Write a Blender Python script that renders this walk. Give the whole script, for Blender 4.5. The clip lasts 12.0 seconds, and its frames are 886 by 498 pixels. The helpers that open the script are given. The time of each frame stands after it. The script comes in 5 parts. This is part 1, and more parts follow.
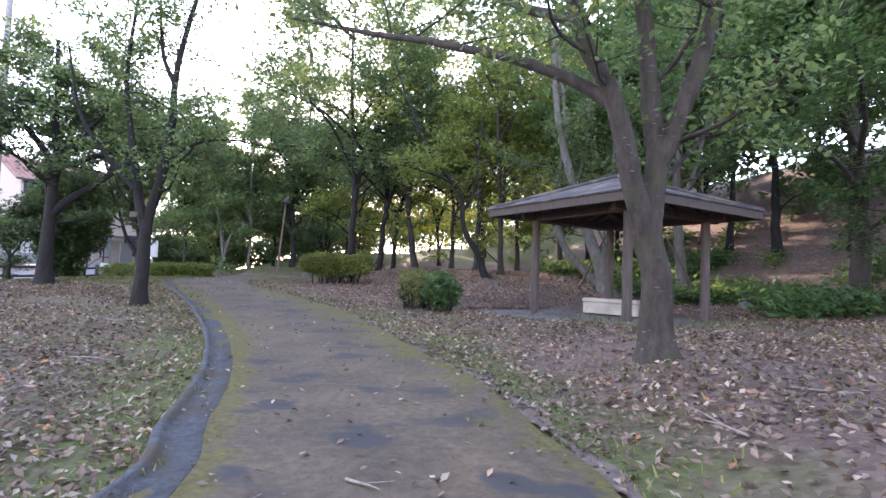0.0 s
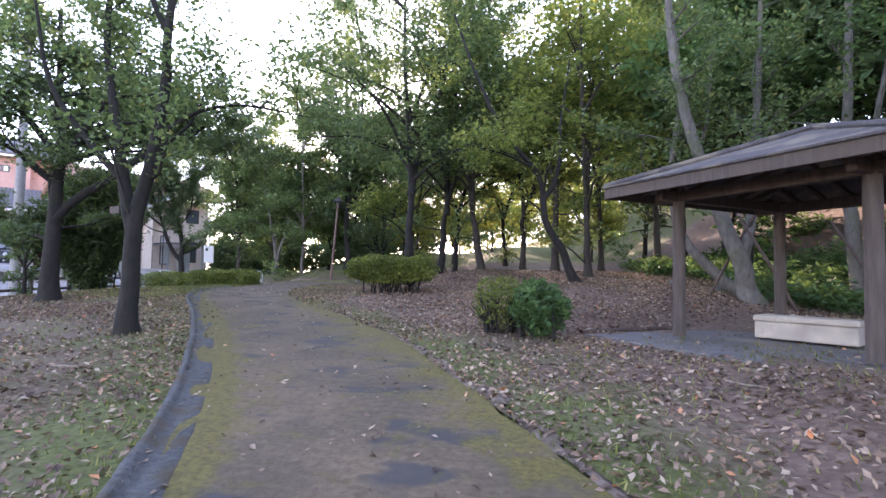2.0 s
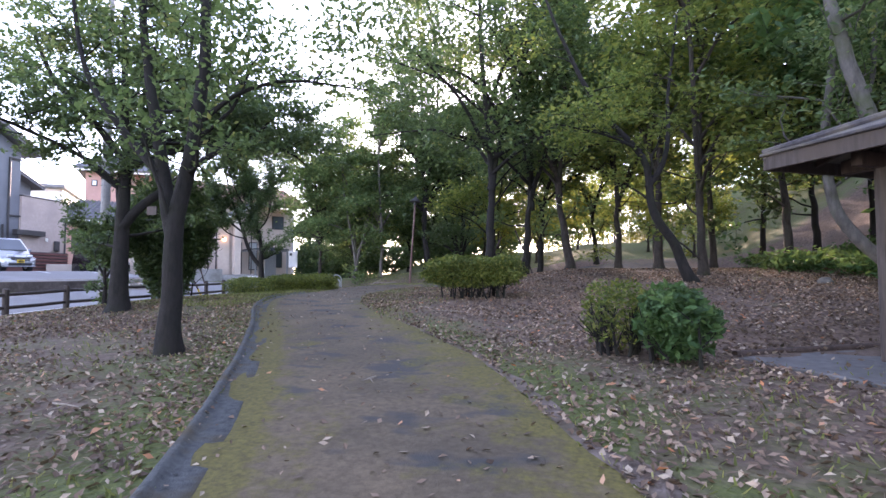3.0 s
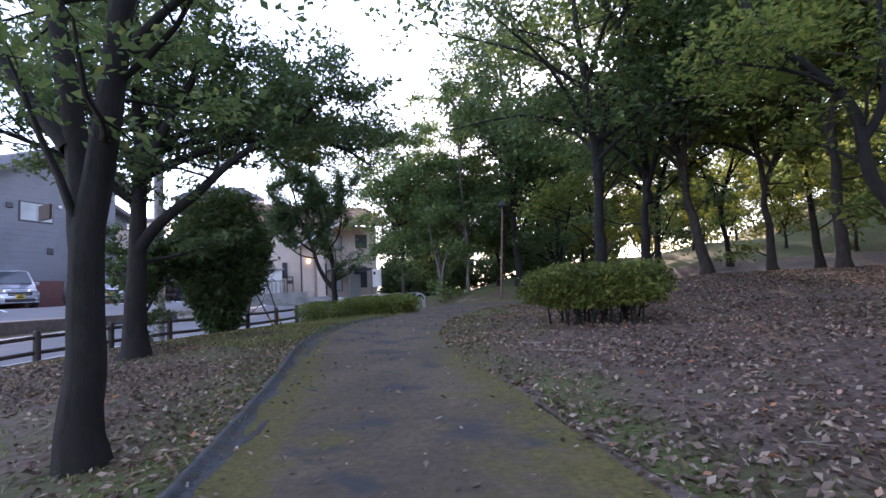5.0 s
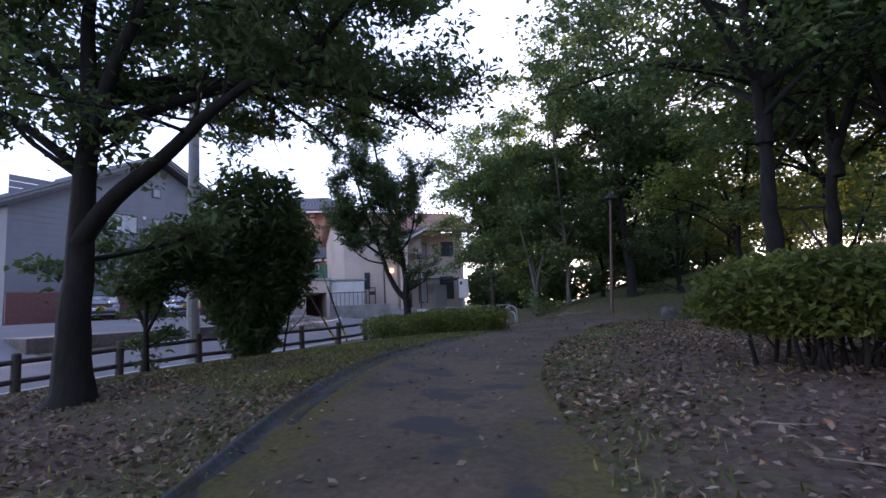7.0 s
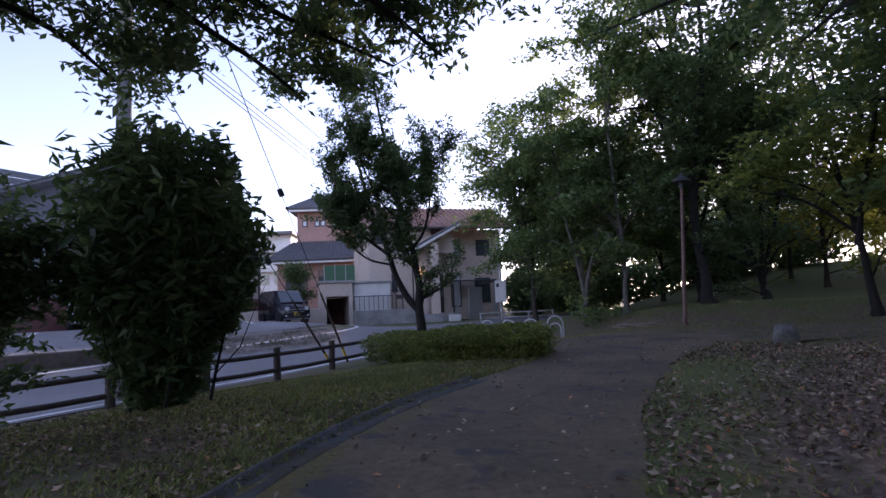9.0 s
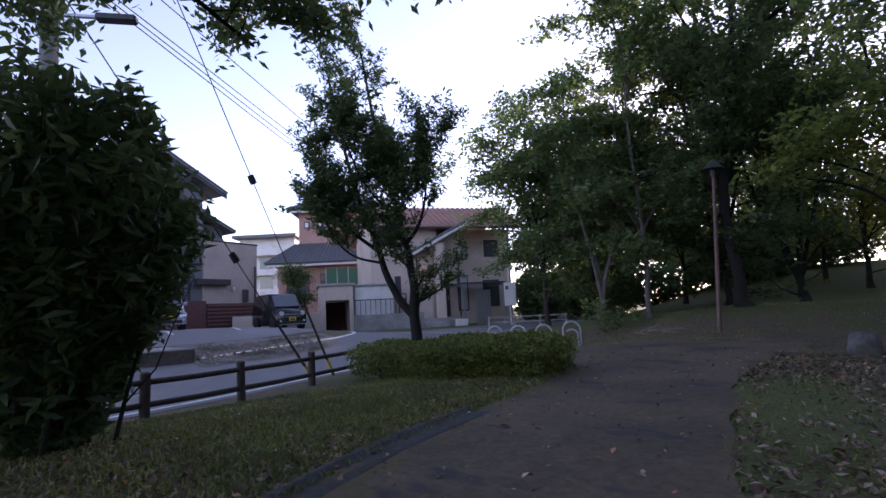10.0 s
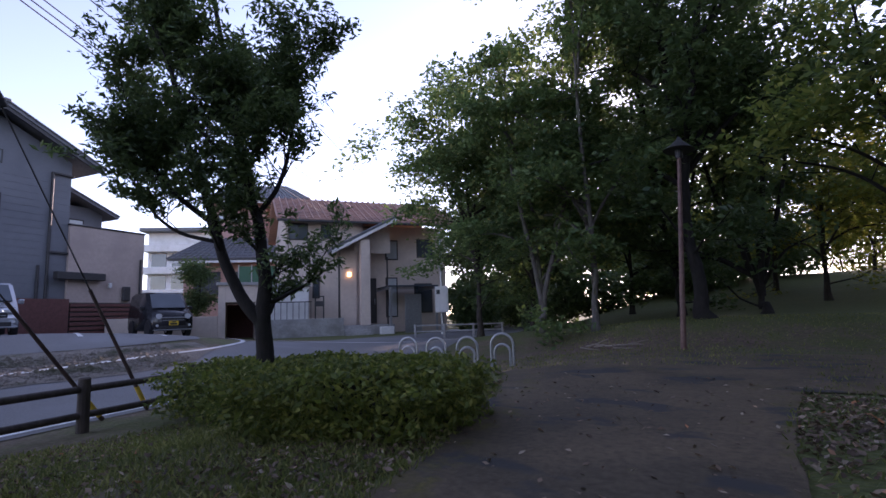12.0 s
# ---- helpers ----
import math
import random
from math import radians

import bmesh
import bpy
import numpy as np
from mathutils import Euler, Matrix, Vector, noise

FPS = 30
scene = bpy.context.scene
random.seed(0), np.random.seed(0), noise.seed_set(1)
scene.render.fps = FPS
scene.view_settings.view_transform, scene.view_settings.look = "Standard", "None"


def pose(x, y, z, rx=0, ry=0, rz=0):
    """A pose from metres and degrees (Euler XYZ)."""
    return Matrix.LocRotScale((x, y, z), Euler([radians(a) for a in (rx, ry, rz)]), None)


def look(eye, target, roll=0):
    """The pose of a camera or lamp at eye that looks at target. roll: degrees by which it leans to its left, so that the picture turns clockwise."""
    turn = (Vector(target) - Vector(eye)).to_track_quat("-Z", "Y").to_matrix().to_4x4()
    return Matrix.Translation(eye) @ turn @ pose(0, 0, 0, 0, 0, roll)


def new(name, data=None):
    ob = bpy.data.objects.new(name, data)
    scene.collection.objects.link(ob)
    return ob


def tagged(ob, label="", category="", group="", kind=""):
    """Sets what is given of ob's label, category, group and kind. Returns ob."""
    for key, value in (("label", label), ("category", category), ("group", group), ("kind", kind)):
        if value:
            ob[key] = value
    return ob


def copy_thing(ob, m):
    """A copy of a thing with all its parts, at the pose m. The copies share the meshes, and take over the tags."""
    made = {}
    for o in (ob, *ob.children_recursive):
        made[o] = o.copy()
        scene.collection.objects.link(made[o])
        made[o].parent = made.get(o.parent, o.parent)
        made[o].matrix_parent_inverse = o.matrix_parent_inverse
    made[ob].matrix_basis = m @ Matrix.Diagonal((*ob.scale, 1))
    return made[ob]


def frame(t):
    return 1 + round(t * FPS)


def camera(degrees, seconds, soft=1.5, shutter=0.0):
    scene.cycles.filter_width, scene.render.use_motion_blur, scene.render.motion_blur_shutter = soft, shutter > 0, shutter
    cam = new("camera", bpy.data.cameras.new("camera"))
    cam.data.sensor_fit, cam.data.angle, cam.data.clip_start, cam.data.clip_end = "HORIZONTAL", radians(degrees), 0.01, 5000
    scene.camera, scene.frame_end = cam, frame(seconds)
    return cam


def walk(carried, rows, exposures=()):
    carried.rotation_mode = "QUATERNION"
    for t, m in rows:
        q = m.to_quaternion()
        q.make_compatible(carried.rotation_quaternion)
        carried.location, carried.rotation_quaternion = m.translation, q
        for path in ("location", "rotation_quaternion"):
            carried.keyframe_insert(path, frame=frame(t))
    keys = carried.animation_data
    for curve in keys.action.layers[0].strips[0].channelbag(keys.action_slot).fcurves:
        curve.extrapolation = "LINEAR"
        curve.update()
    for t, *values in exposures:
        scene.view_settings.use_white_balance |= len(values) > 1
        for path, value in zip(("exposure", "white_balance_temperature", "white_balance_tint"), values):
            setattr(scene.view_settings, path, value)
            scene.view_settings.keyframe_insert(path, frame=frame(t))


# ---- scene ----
cam = camera(82.0, 12.0)
PATH = [
    (0, (0.283, 0.106, 1.096), (0.202, 2.101, 1.203), 2.1),
    (0.5, (0.053, 0.991, 1.183), (-0.065, 2.985, 1.291), 1.9),
    (1, (-0.108, 1.88, 1.232), (-0.272, 3.87, 1.339), 1.7),
    (1.5, (-0.317, 2.783, 1.238), (-0.527, 4.769, 1.343), 1.5),
    (2, (-0.514, 3.675, 1.271), (-0.816, 5.649, 1.369), 1.0),
    (2.5, (-0.717, 4.592, 1.285), (-1.141, 6.544, 1.378), 0.4),
    (3, (-0.995, 5.459, 1.331), (-1.601, 7.363, 1.427), -0.1),
    (3.5, (-1.284, 6.359, 1.401), (-1.974, 8.233, 1.502), -0.9),
    (3.7, (-1.39, 6.686, 1.431), (-2.127, 8.541, 1.546), -1.2),
    (5.3, (-2.672, 9.412, 1.468), (-3.65, 11.149, 1.638), -2.5),
    (5.5, (-2.864, 9.791, 1.472), (-3.889, 11.499, 1.656), -2.2),
    (6, (-3.365, 10.697, 1.459), (-4.482, 12.346, 1.648), -2.7),
    (6.5, (-3.865, 11.596, 1.507), (-5.043, 13.201, 1.696), -2.3),
    (7, (-4.449, 12.515, 1.444), (-5.666, 14.087, 1.661), -2.8),
    (7.2, (-4.666, 12.869, 1.457), (-5.901, 14.427, 1.675), -3.0),
    (8.8, (-6.364, 15.747, 1.759), (-7.695, 17.225, 1.974), -3.0),
    (9, (-6.613, 16.087, 1.775), (-7.952, 17.555, 1.999), -2.7),
    (9.5, (-7.24, 16.92, 1.818), (-8.599, 18.368, 2.053), -2.8),
    (10, (-7.787, 17.752, 1.794), (-9.152, 19.194, 2.033), -2.9),
    (10.5, (-8.31, 18.611, 1.789), (-9.675, 20.051, 2.037), -2.7),
    (11, (-8.777, 19.499, 1.751), (-10.129, 20.95, 2.008), -2.7),
    (11.5, (-9.194, 20.446, 1.742), (-10.489, 21.948, 2.002), -2.3),
    (12, (-9.576, 21.409, 1.743), (-10.778, 22.987, 1.999), -1.8),
]
EXPOSURES = [(0.0, 3.3, 6300, 32), (2.0, 3.25, 6300, 32), (3.5, 2.9, 6200, 32), (5.5, 2.25, 6000, 33), (7.0, 1.7, 5900, 35), (9.0, 1.35, 5850, 37), (12.0, 1.35, 5900, 36)]
walk(cam, [(t, look(eye, target, roll)) for t, eye, target, roll in PATH], EXPOSURES)

# ---- sky and sun ----
SUN_FROM = Vector((-0.25, 0.937, 0.26)).normalized()
world = bpy.data.worlds.new("sky")
scene.world = world
world.use_nodes = True
wn, wl = world.node_tree.nodes, world.node_tree.links
sky = wn.new("ShaderNodeTexSky")
sky.sky_type, sky.sun_disc = "NISHITA", False
sky.sun_elevation = math.asin(SUN_FROM.z)
sky.sun_rotation = math.atan2(SUN_FROM.x, SUN_FROM.y)
sky.air_density, sky.dust_density, sky.ozone_density = 0.9, 0.25, 0.6
haze = wn.new("ShaderNodeHueSaturation")
haze.inputs["Saturation"].default_value = 0.76
wl.new(sky.outputs[0], haze.inputs["Color"])
wl.new(haze.outputs[0], wn["Background"].inputs[0])
wn["Background"].inputs[1].default_value = 0.15
sun_data = bpy.data.lights.new("sun", "SUN")
sun_data.energy, sun_data.angle, sun_data.color = 2.4, radians(0.6), (1.0, 0.80, 0.58)
sun = new("sun", sun_data)
sun.matrix_basis = look(SUN_FROM * 60, (0, 0, 0))


# ---- materials ----
def ramp_node(nt, stops, source):
    r = nt.nodes.new("ShaderNodeValToRGB")
    r.color_ramp.elements[0].position, r.color_ramp.elements[0].color = stops[0][0], (*stops[0][1], 1)
    r.color_ramp.elements[1].position, r.color_ramp.elements[1].color = stops[-1][0], (*stops[-1][1], 1)
    for p, c in stops[1:-1]:
        e = r.color_ramp.elements.new(p)
        e.color = (*c, 1)
    nt.links.new(source, r.inputs[0])
    return r.outputs[0]


def noise_node(nt, coord, scale, detail=5.0, rough=0.6, stretch=None):
    n = nt.nodes.new("ShaderNodeTexNoise")
    n.inputs["Scale"].default_value, n.inputs["Detail"].default_value, n.inputs["Roughness"].default_value = scale, detail, rough
    if stretch:
        m = nt.nodes.new("ShaderNodeMapping")
        m.inputs["Scale"].default_value = stretch
        nt.links.new(coord, m.inputs[0])
        coord = m.outputs[0]
    nt.links.new(coord, n.inputs["Vector"])
    return n.outputs[0]


def mix_node(nt, fac, a, b, mode="MIX"):
    m = nt.nodes.new("ShaderNodeMix")
    m.data_type, m.blend_type = "RGBA", mode
    for k, v in ((0, fac), (6, a), (7, b)):
        if isinstance(v, (int, float)):
            m.inputs[k].default_value = v
        elif isinstance(v, tuple):
            m.inputs[k].default_value = (*v, 1)
        else:
            nt.links.new(v, m.inputs[k])
    return m.outputs[2]


def start(name, rough=0.8, metal=0.0):
    m = bpy.data.materials.new(name)
    m.use_nodes = True
    b = m.node_tree.nodes["Principled BSDF"]
    b.inputs["Roughness"].default_value, b.inputs["Metallic"].default_value = rough, metal
    tc = m.node_tree.nodes.new("ShaderNodeTexCoord")
    return m, m.node_tree, b, tc.outputs["Object"]


def bump_to(nt, b, height, strength, dist=0.02):
    u = nt.nodes.new("ShaderNodeBump")
    u.inputs["Strength"].default_value, u.inputs["Distance"].default_value = strength, dist
    nt.links.new(height, u.inputs["Height"])
    nt.links.new(u.outputs[0], b.inputs["Normal"])


def surface(name, lo, hi, scale=6.0, rough=0.8, metal=0.0, bump=0.3, stain=None, stain_scale=0.8, stretch=None, dist=0.01):
    """A grainy surface between two colours, with larger stains of a third."""
    m, nt, b, co = start(name, rough, metal)
    n1 = noise_node(nt, co, scale, 6.0, 0.65, stretch)
    col = ramp_node(nt, [(0.3, lo), (0.7, hi)], n1)
    if stain:
        n2 = noise_node(nt, co, stain_scale, 4.0, 0.6)
        f = ramp_node(nt, [(0.48, (0, 0, 0)), (0.66, (1, 1, 1))], n2)
        col = mix_node(nt, f, col, stain)
    nt.links.new(col, b.inputs["Base Color"])
    if bump:
        bump_to(nt, b, noise_node(nt, co, scale * 4, 4.0, 0.6, stretch), bump, dist)
    return m


def foliage(name, stops, glow=0.35, rough=0.55):
    """Leaves that differ one from another and let some light through."""
    m, nt, b, co = start(name, rough)
    g = nt.nodes.new("ShaderNodeNewGeometry")
    col = ramp_node(nt, stops, g.outputs["Random Per Island"])
    big = ramp_node(nt, [(0.35, (0.72, 0.74, 0.7)), (0.65, (1.15, 1.12, 1.0))], noise_node(nt, co, 0.7, 2.0))
    col = mix_node(nt, 1.0, col, big, "MULTIPLY")
    nt.links.new(col, b.inputs["Base Color"])
    t = nt.nodes.new("ShaderNodeBsdfTranslucent")
    nt.links.new(mix_node(nt, 0.2, col, (0.40, 0.5, 0.10)), t.inputs[0])
    mx = nt.nodes.new("ShaderNodeMixShader")
    mx.inputs[0].default_value = glow
    nt.links.new(b.outputs[0], mx.inputs[1])
    nt.links.new(t.outputs[0], mx.inputs[2])
    nt.links.new(mx.outputs[0], nt.nodes["Material Output"].inputs[0])
    return m


def bark(name, lo, hi, moss=None, patch=None):
    m, nt, b, co = start(name, 0.9)
    n1 = noise_node(nt, co, 9.0, 8.0, 0.7, (1, 1, 0.35))
    col = ramp_node(nt, [(0.3, lo), (0.7, hi)], n1)
    if patch:
        p = ramp_node(nt, [(0.64, (0, 0, 0)), (0.72, (0.9, 0.9, 0.9))], noise_node(nt, co, 12.0, 4.0, 0.6, (0.55, 0.55, 1.9)))
        col = mix_node(nt, p, col, patch)
    if moss:
        p = ramp_node(nt, [(0.52, (0, 0, 0)), (0.7, (1, 1, 1))], noise_node(nt, co, 1.7, 4.0))
        col = mix_node(nt, p, col, moss)
    nt.links.new(col, b.inputs["Base Color"])
    bump_to(nt, b, noise_node(nt, co, 26.0, 6.0, 0.7, (1, 1, 0.3)), 0.7, 0.03)
    return m


BARK_GREY = bark("grey_bark", (0.024, 0.018, 0.014), (0.090, 0.069, 0.056), (0.055, 0.058, 0.022), (0.27, 0.25, 0.225))
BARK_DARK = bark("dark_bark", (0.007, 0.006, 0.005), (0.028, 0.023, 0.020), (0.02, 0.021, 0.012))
BARK_PALE = bark("pale_bark", (0.07, 0.062, 0.054), (0.19, 0.172, 0.15), (0.09, 0.10, 0.05))
BARK_BROWN = bark("brown_bark", (0.018, 0.014, 0.011), (0.07, 0.055, 0.044), (0.05, 0.052, 0.026))
LEAF_MID = foliage("green_leaves", [(0.0, (0.075, 0.135, 0.055)), (0.6, (0.145, 0.225, 0.092)), (0.93, (0.22, 0.295, 0.12)), (1.0, (0.34, 0.32, 0.11))], 0.52)
LEAF_DARK = foliage("dark_green_leaves", [(0.0, (0.045, 0.085, 0.042)), (0.7, (0.085, 0.145, 0.065)), (1.0, (0.15, 0.21, 0.09))], 0.47, 0.42)
# the next two leaf colours are yellowed and brightened to carry sunlight in the wood
LEAF_LIGHT = foliage("yellow_green_leaves", [(0.0, (0.11, 0.165, 0.045)), (0.6, (0.21, 0.27, 0.07)), (1.0, (0.38, 0.37, 0.09))], 0.58)
LEAF_SUNLIT = foliage("sunlit_yellow_leaves", [(0.0, (0.13, 0.16, 0.024)), (0.6, (0.24, 0.25, 0.036)), (1.0, (0.38, 0.30, 0.045))], 0.58)
LEAF_HEDGE = foliage("hedge_leaves", [(0.0, (0.065, 0.095, 0.02)), (0.6, (0.15, 0.195, 0.036)), (1.0, (0.30, 0.30, 0.07))], 0.38)
LEAF_FERN = foliage("undergrowth_leaves", [(0.0, (0.035, 0.09, 0.035)), (0.7, (0.085, 0.18, 0.062)), (1.0, (0.15, 0.25, 0.09))], 0.4)
LITTER = foliage("fallen_leaves", [(0.0, (0.07, 0.042, 0.031)), (0.45, (0.19, 0.122, 0.09)), (0.8, (0.31, 0.215, 0.165)), (0.96, (0.52, 0.42, 0.34)), (1.0, (0.55, 0.20, 0.08))], 0.08, 0.7)
GRASS = foliage("grass_blades", [(0.0, (0.10, 0.122, 0.034)), (0.6, (0.20, 0.222, 0.064)), (1.0, (0.37, 0.34, 0.14))], 0.34)


def ground_material():
    """Trodden soil under leaf litter, with moss and short grass in patches."""
    m, nt, b, co = start("park_ground", 0.95)
    n1 = noise_node(nt, co, 11.0, 8.0, 0.75)
    soil = ramp_node(nt, [(0.28, (0.038, 0.025, 0.019)), (0.5, (0.108, 0.072, 0.054)), (0.72, (0.22, 0.155, 0.122))], n1)
    v = nt.nodes.new("ShaderNodeTexVoronoi")
    v.inputs["Scale"].default_value = 16.0
    nt.links.new(co, v.inputs["Vector"])
    leafy = ramp_node(nt, [(0.0, (0.075, 0.047, 0.034)), (0.5, (0.165, 0.11, 0.08)), (1.0, (0.28, 0.2, 0.15))], v.outputs["Color"])
    soil = mix_node(nt, 0.55, soil, leafy)
    grass = ramp_node(nt, [(0.3, (0.05, 0.064, 0.016)), (0.7, (0.14, 0.152, 0.042))], noise_node(nt, co, 20.0, 6.0, 0.7))
    a = nt.nodes.new("ShaderNodeAttribute")
    a.attribute_name = "grassy"
    n2 = noise_node(nt, co, 0.9, 6.0, 0.7)
    add = nt.nodes.new("ShaderNodeMath")
    add.operation = "ADD"
    nt.links.new(n2, add.inputs[0])
    nt.links.new(a.outputs["Fac"], add.inputs[1])
    f = ramp_node(nt, [(0.55, (0, 0, 0)), (0.85, (1, 1, 1))], add.outputs[0])
    nt.links.new(mix_node(nt, f, soil, grass), b.inputs["Base Color"])
    bump_to(nt, b, v.outputs["Distance"], 0.5, 0.03)
    return m


def path_material():
    """Worn brown asphalt: moss along its edges, darker damp patches, pale scuffs."""
    m, nt, b, co = start("worn_path", 0.85)
    base = ramp_node(nt, [(0.3, (0.070, 0.051, 0.031)), (0.7, (0.166, 0.127, 0.080))], noise_node(nt, co, 14.0, 8.0, 0.75))
    wear = ramp_node(nt, [(0.4, (0.8, 0.8, 0.8)), (0.62, (1.25, 1.2, 1.15))], noise_node(nt, co, 0.8, 5.0, 0.6))
    base = mix_node(nt, 1.0, base, wear, "MULTIPLY")
    damp = ramp_node(nt, [(0.57, (0, 0, 0)), (0.63, (0.85, 0.85, 0.85))], noise_node(nt, co, 1.1, 3.0, 0.5, (1, 1.6, 1)))
    base = mix_node(nt, damp, base, (0.046, 0.047, 0.048))
    a = nt.nodes.new("ShaderNodeAttribute")
    a.attribute_name = "mossy"
    n = noise_node(nt, co, 2.6, 6.0, 0.7)
    add = nt.nodes.new("ShaderNodeMath")
    add.operation = "ADD"
    nt.links.new(n, add.inputs[0])
    nt.links.new(a.outputs["Fac"], add.inputs[1])
    f = ramp_node(nt, [(0.64, (0, 0, 0)), (0.82, (0.85, 0.85, 0.85))], add.outputs[0])
    moss = ramp_node(nt, [(0.3, (0.062, 0.052, 0.010)), (0.7, (0.178, 0.150, 0.026))], noise_node(nt, co, 22.0, 5.0))
    nt.links.new(mix_node(nt, f, base, moss), b.inputs["Base Color"])
    bump_to(nt, b, noise_node(nt, co, 60.0, 5.0, 0.7), 0.45, 0.012)
    return m


GROUND = ground_material()
PATHWAY = path_material()
ASPHALT = surface("grey_asphalt", (0.125, 0.123, 0.124), (0.205, 0.2, 0.198), 30, 0.8, bump=0.3, stain=(0.2, 0.2, 0.205), stain_scale=0.35)
KERB = surface("dark_kerb", (0.045, 0.05, 0.052), (0.125, 0.128, 0.125), 16, 0.9, bump=0.8, stain=(0.085, 0.068, 0.04), stain_scale=2.6, dist=0.02)
CONCRETE_BROWN = surface("stained_brown_concrete", (0.085, 0.068, 0.056), (0.16, 0.13, 0.11), 7, 0.9, bump=0.4, stain=(0.06, 0.05, 0.042), stain_scale=1.2)
EDGING = surface("crumbled_edging", (0.10, 0.072, 0.055), (0.24, 0.185, 0.155), 9, 0.9, bump=0.8, stain=(0.085, 0.068, 0.035), stain_scale=1.6, dist=0.02)
CONCRETE = surface("grey_concrete", (0.27, 0.265, 0.26), (0.40, 0.39, 0.38), 8, 0.85, bump=0.25, stain=(0.22, 0.215, 0.2), stain_scale=0.9)
SLAB = surface("floor_concrete", (0.10, 0.095, 0.092), (0.19, 0.18, 0.178), 7, 0.8, bump=0.25, stain=(0.12, 0.11, 0.10), stain_scale=0.8)
GRAVEL = surface("gravel", (0.12, 0.10, 0.085), (0.36, 0.32, 0.27), 22, 0.95, bump=0.9, stain=(0.09, 0.09, 0.05), stain_scale=0.9, dist=0.04)
LINE_WHITE = surface("road_paint", (0.62, 0.62, 0.61), (0.8, 0.8, 0.79), 18, 0.7, bump=0.1, stain=(0.5, 0.5, 0.49), stain_scale=2.0)
TIMBER = surface("brown_timber", (0.05, 0.034, 0.028), (0.105, 0.07, 0.056), 14, 0.8, bump=0.4, stretch=(1, 1, 0.12))
TIMBER_GREY = surface("weathered_timber", (0.06, 0.047, 0.041), (0.13, 0.102, 0.088), 14, 0.85, bump=0.5, stain=(0.10, 0.075, 0.06), stain_scale=1.4, stretch=(1, 1, 0.12))
SHINGLE = surface("roof_felt", (0.05, 0.045, 0.047), (0.11, 0.098, 0.1), 22, 0.9, bump=0.5, stain=(0.20, 0.17, 0.13), stain_scale=1.5)
BENCH_STONE = surface("pale_bench_stone", (0.40, 0.345, 0.285), (0.55, 0.485, 0.41), 10, 0.8, bump=0.3, stain=(0.36, 0.31, 0.27), stain_scale=2.5)
FENCE_BROWN = surface("brown_mock_wood", (0.045, 0.035, 0.032), (0.095, 0.075, 0.065), 16, 0.75, bump=0.5, stretch=(1, 1, 0.2))
SIDING = surface("grey_siding", (0.165, 0.172, 0.19), (0.20, 0.207, 0.225), 5, 0.7, bump=0.15, stretch=(1, 1, 8), stain=(0.15, 0.157, 0.175), stain_scale=0.4)
RENDER_TAN = surface("tan_wall", (0.46, 0.37, 0.32), (0.54, 0.44, 0.385), 6, 0.85, bump=0.2, stain=(0.42, 0.34, 0.30), stain_scale=0.5)
RENDER_BEIGE = surface("beige_wall", (0.56, 0.47, 0.40), (0.64, 0.54, 0.46), 6, 0.85, bump=0.2, stain=(0.50, 0.42, 0.36), stain_scale=0.5)
RENDER_PINK = surface("pink_wall", (0.42, 0.25, 0.205), (0.50, 0.30, 0.25), 6, 0.85, bump=0.2, stain=(0.40, 0.24, 0.2), stain_scale=0.5)
TILE_GREY = surface("grey_roof_tile", (0.10, 0.105, 0.115), (0.19, 0.195, 0.21), 10, 0.55, bump=0.3, stain=(0.14, 0.14, 0.14), stain_scale=0.7)
# the beige house's red tile; on the pink house it colours in low sunlight
TILE_RED_OR_SUNLIT = surface("red_or_sunlit_roof_tile", (0.30, 0.16, 0.12), (0.44, 0.25, 0.18), 10, 0.7, bump=0.3, stain=(0.26, 0.15, 0.12), stain_scale=0.7)
RED_BRICK = surface("red_brown_slats", (0.11, 0.045, 0.04), (0.17, 0.07, 0.06), 8, 0.7, bump=0.3)
TRIM_DARK = surface("dark_trim", (0.035, 0.033, 0.034), (0.06, 0.057, 0.057), 12, 0.5, bump=0.1)
TRIM_WHITE = surface("white_trim", (0.66, 0.65, 0.63), (0.78, 0.77, 0.75), 8, 0.5, bump=0.08, stain=(0.6, 0.59, 0.56), stain_scale=1.0)
STEEL = surface("galvanised_steel", (0.35, 0.36, 0.37), (0.5, 0.51, 0.52), 14, 0.4, 0.8, bump=0.1)
POLE_GREY = surface("concrete_pole", (0.22, 0.215, 0.21), (0.33, 0.32, 0.31), 10, 0.85, bump=0.25)
POLE_BROWN = surface("brown_painted_steel", (0.13, 0.075, 0.06), (0.22, 0.13, 0.11), 10, 0.55, 0.2, bump=0.15)
CABLE = surface("black_cable", (0.02, 0.02, 0.022), (0.04, 0.04, 0.042), 20, 0.6, bump=0)
YELLOW = surface("yellow_plastic", (0.60, 0.40, 0.03), (0.72, 0.50, 0.05), 12, 0.5, bump=0.05)
PAINT_WHITE = surface("silver_white_car_paint", (0.44, 0.46, 0.50), (0.50, 0.52, 0.56), 3, 0.25, 0.45, bump=0)
PAINT_DARK = surface("black_car_paint", (0.016, 0.016, 0.019), (0.03, 0.03, 0.034), 3, 0.2, 0.1, bump=0)
PLASTIC = surface("black_plastic", (0.02, 0.02, 0.022), (0.04, 0.04, 0.043), 20, 0.5, bump=0.05)
RUBBER = surface("tyre_rubber", (0.018, 0.018, 0.018), (0.035, 0.035, 0.035), 30, 0.9, bump=0.2)
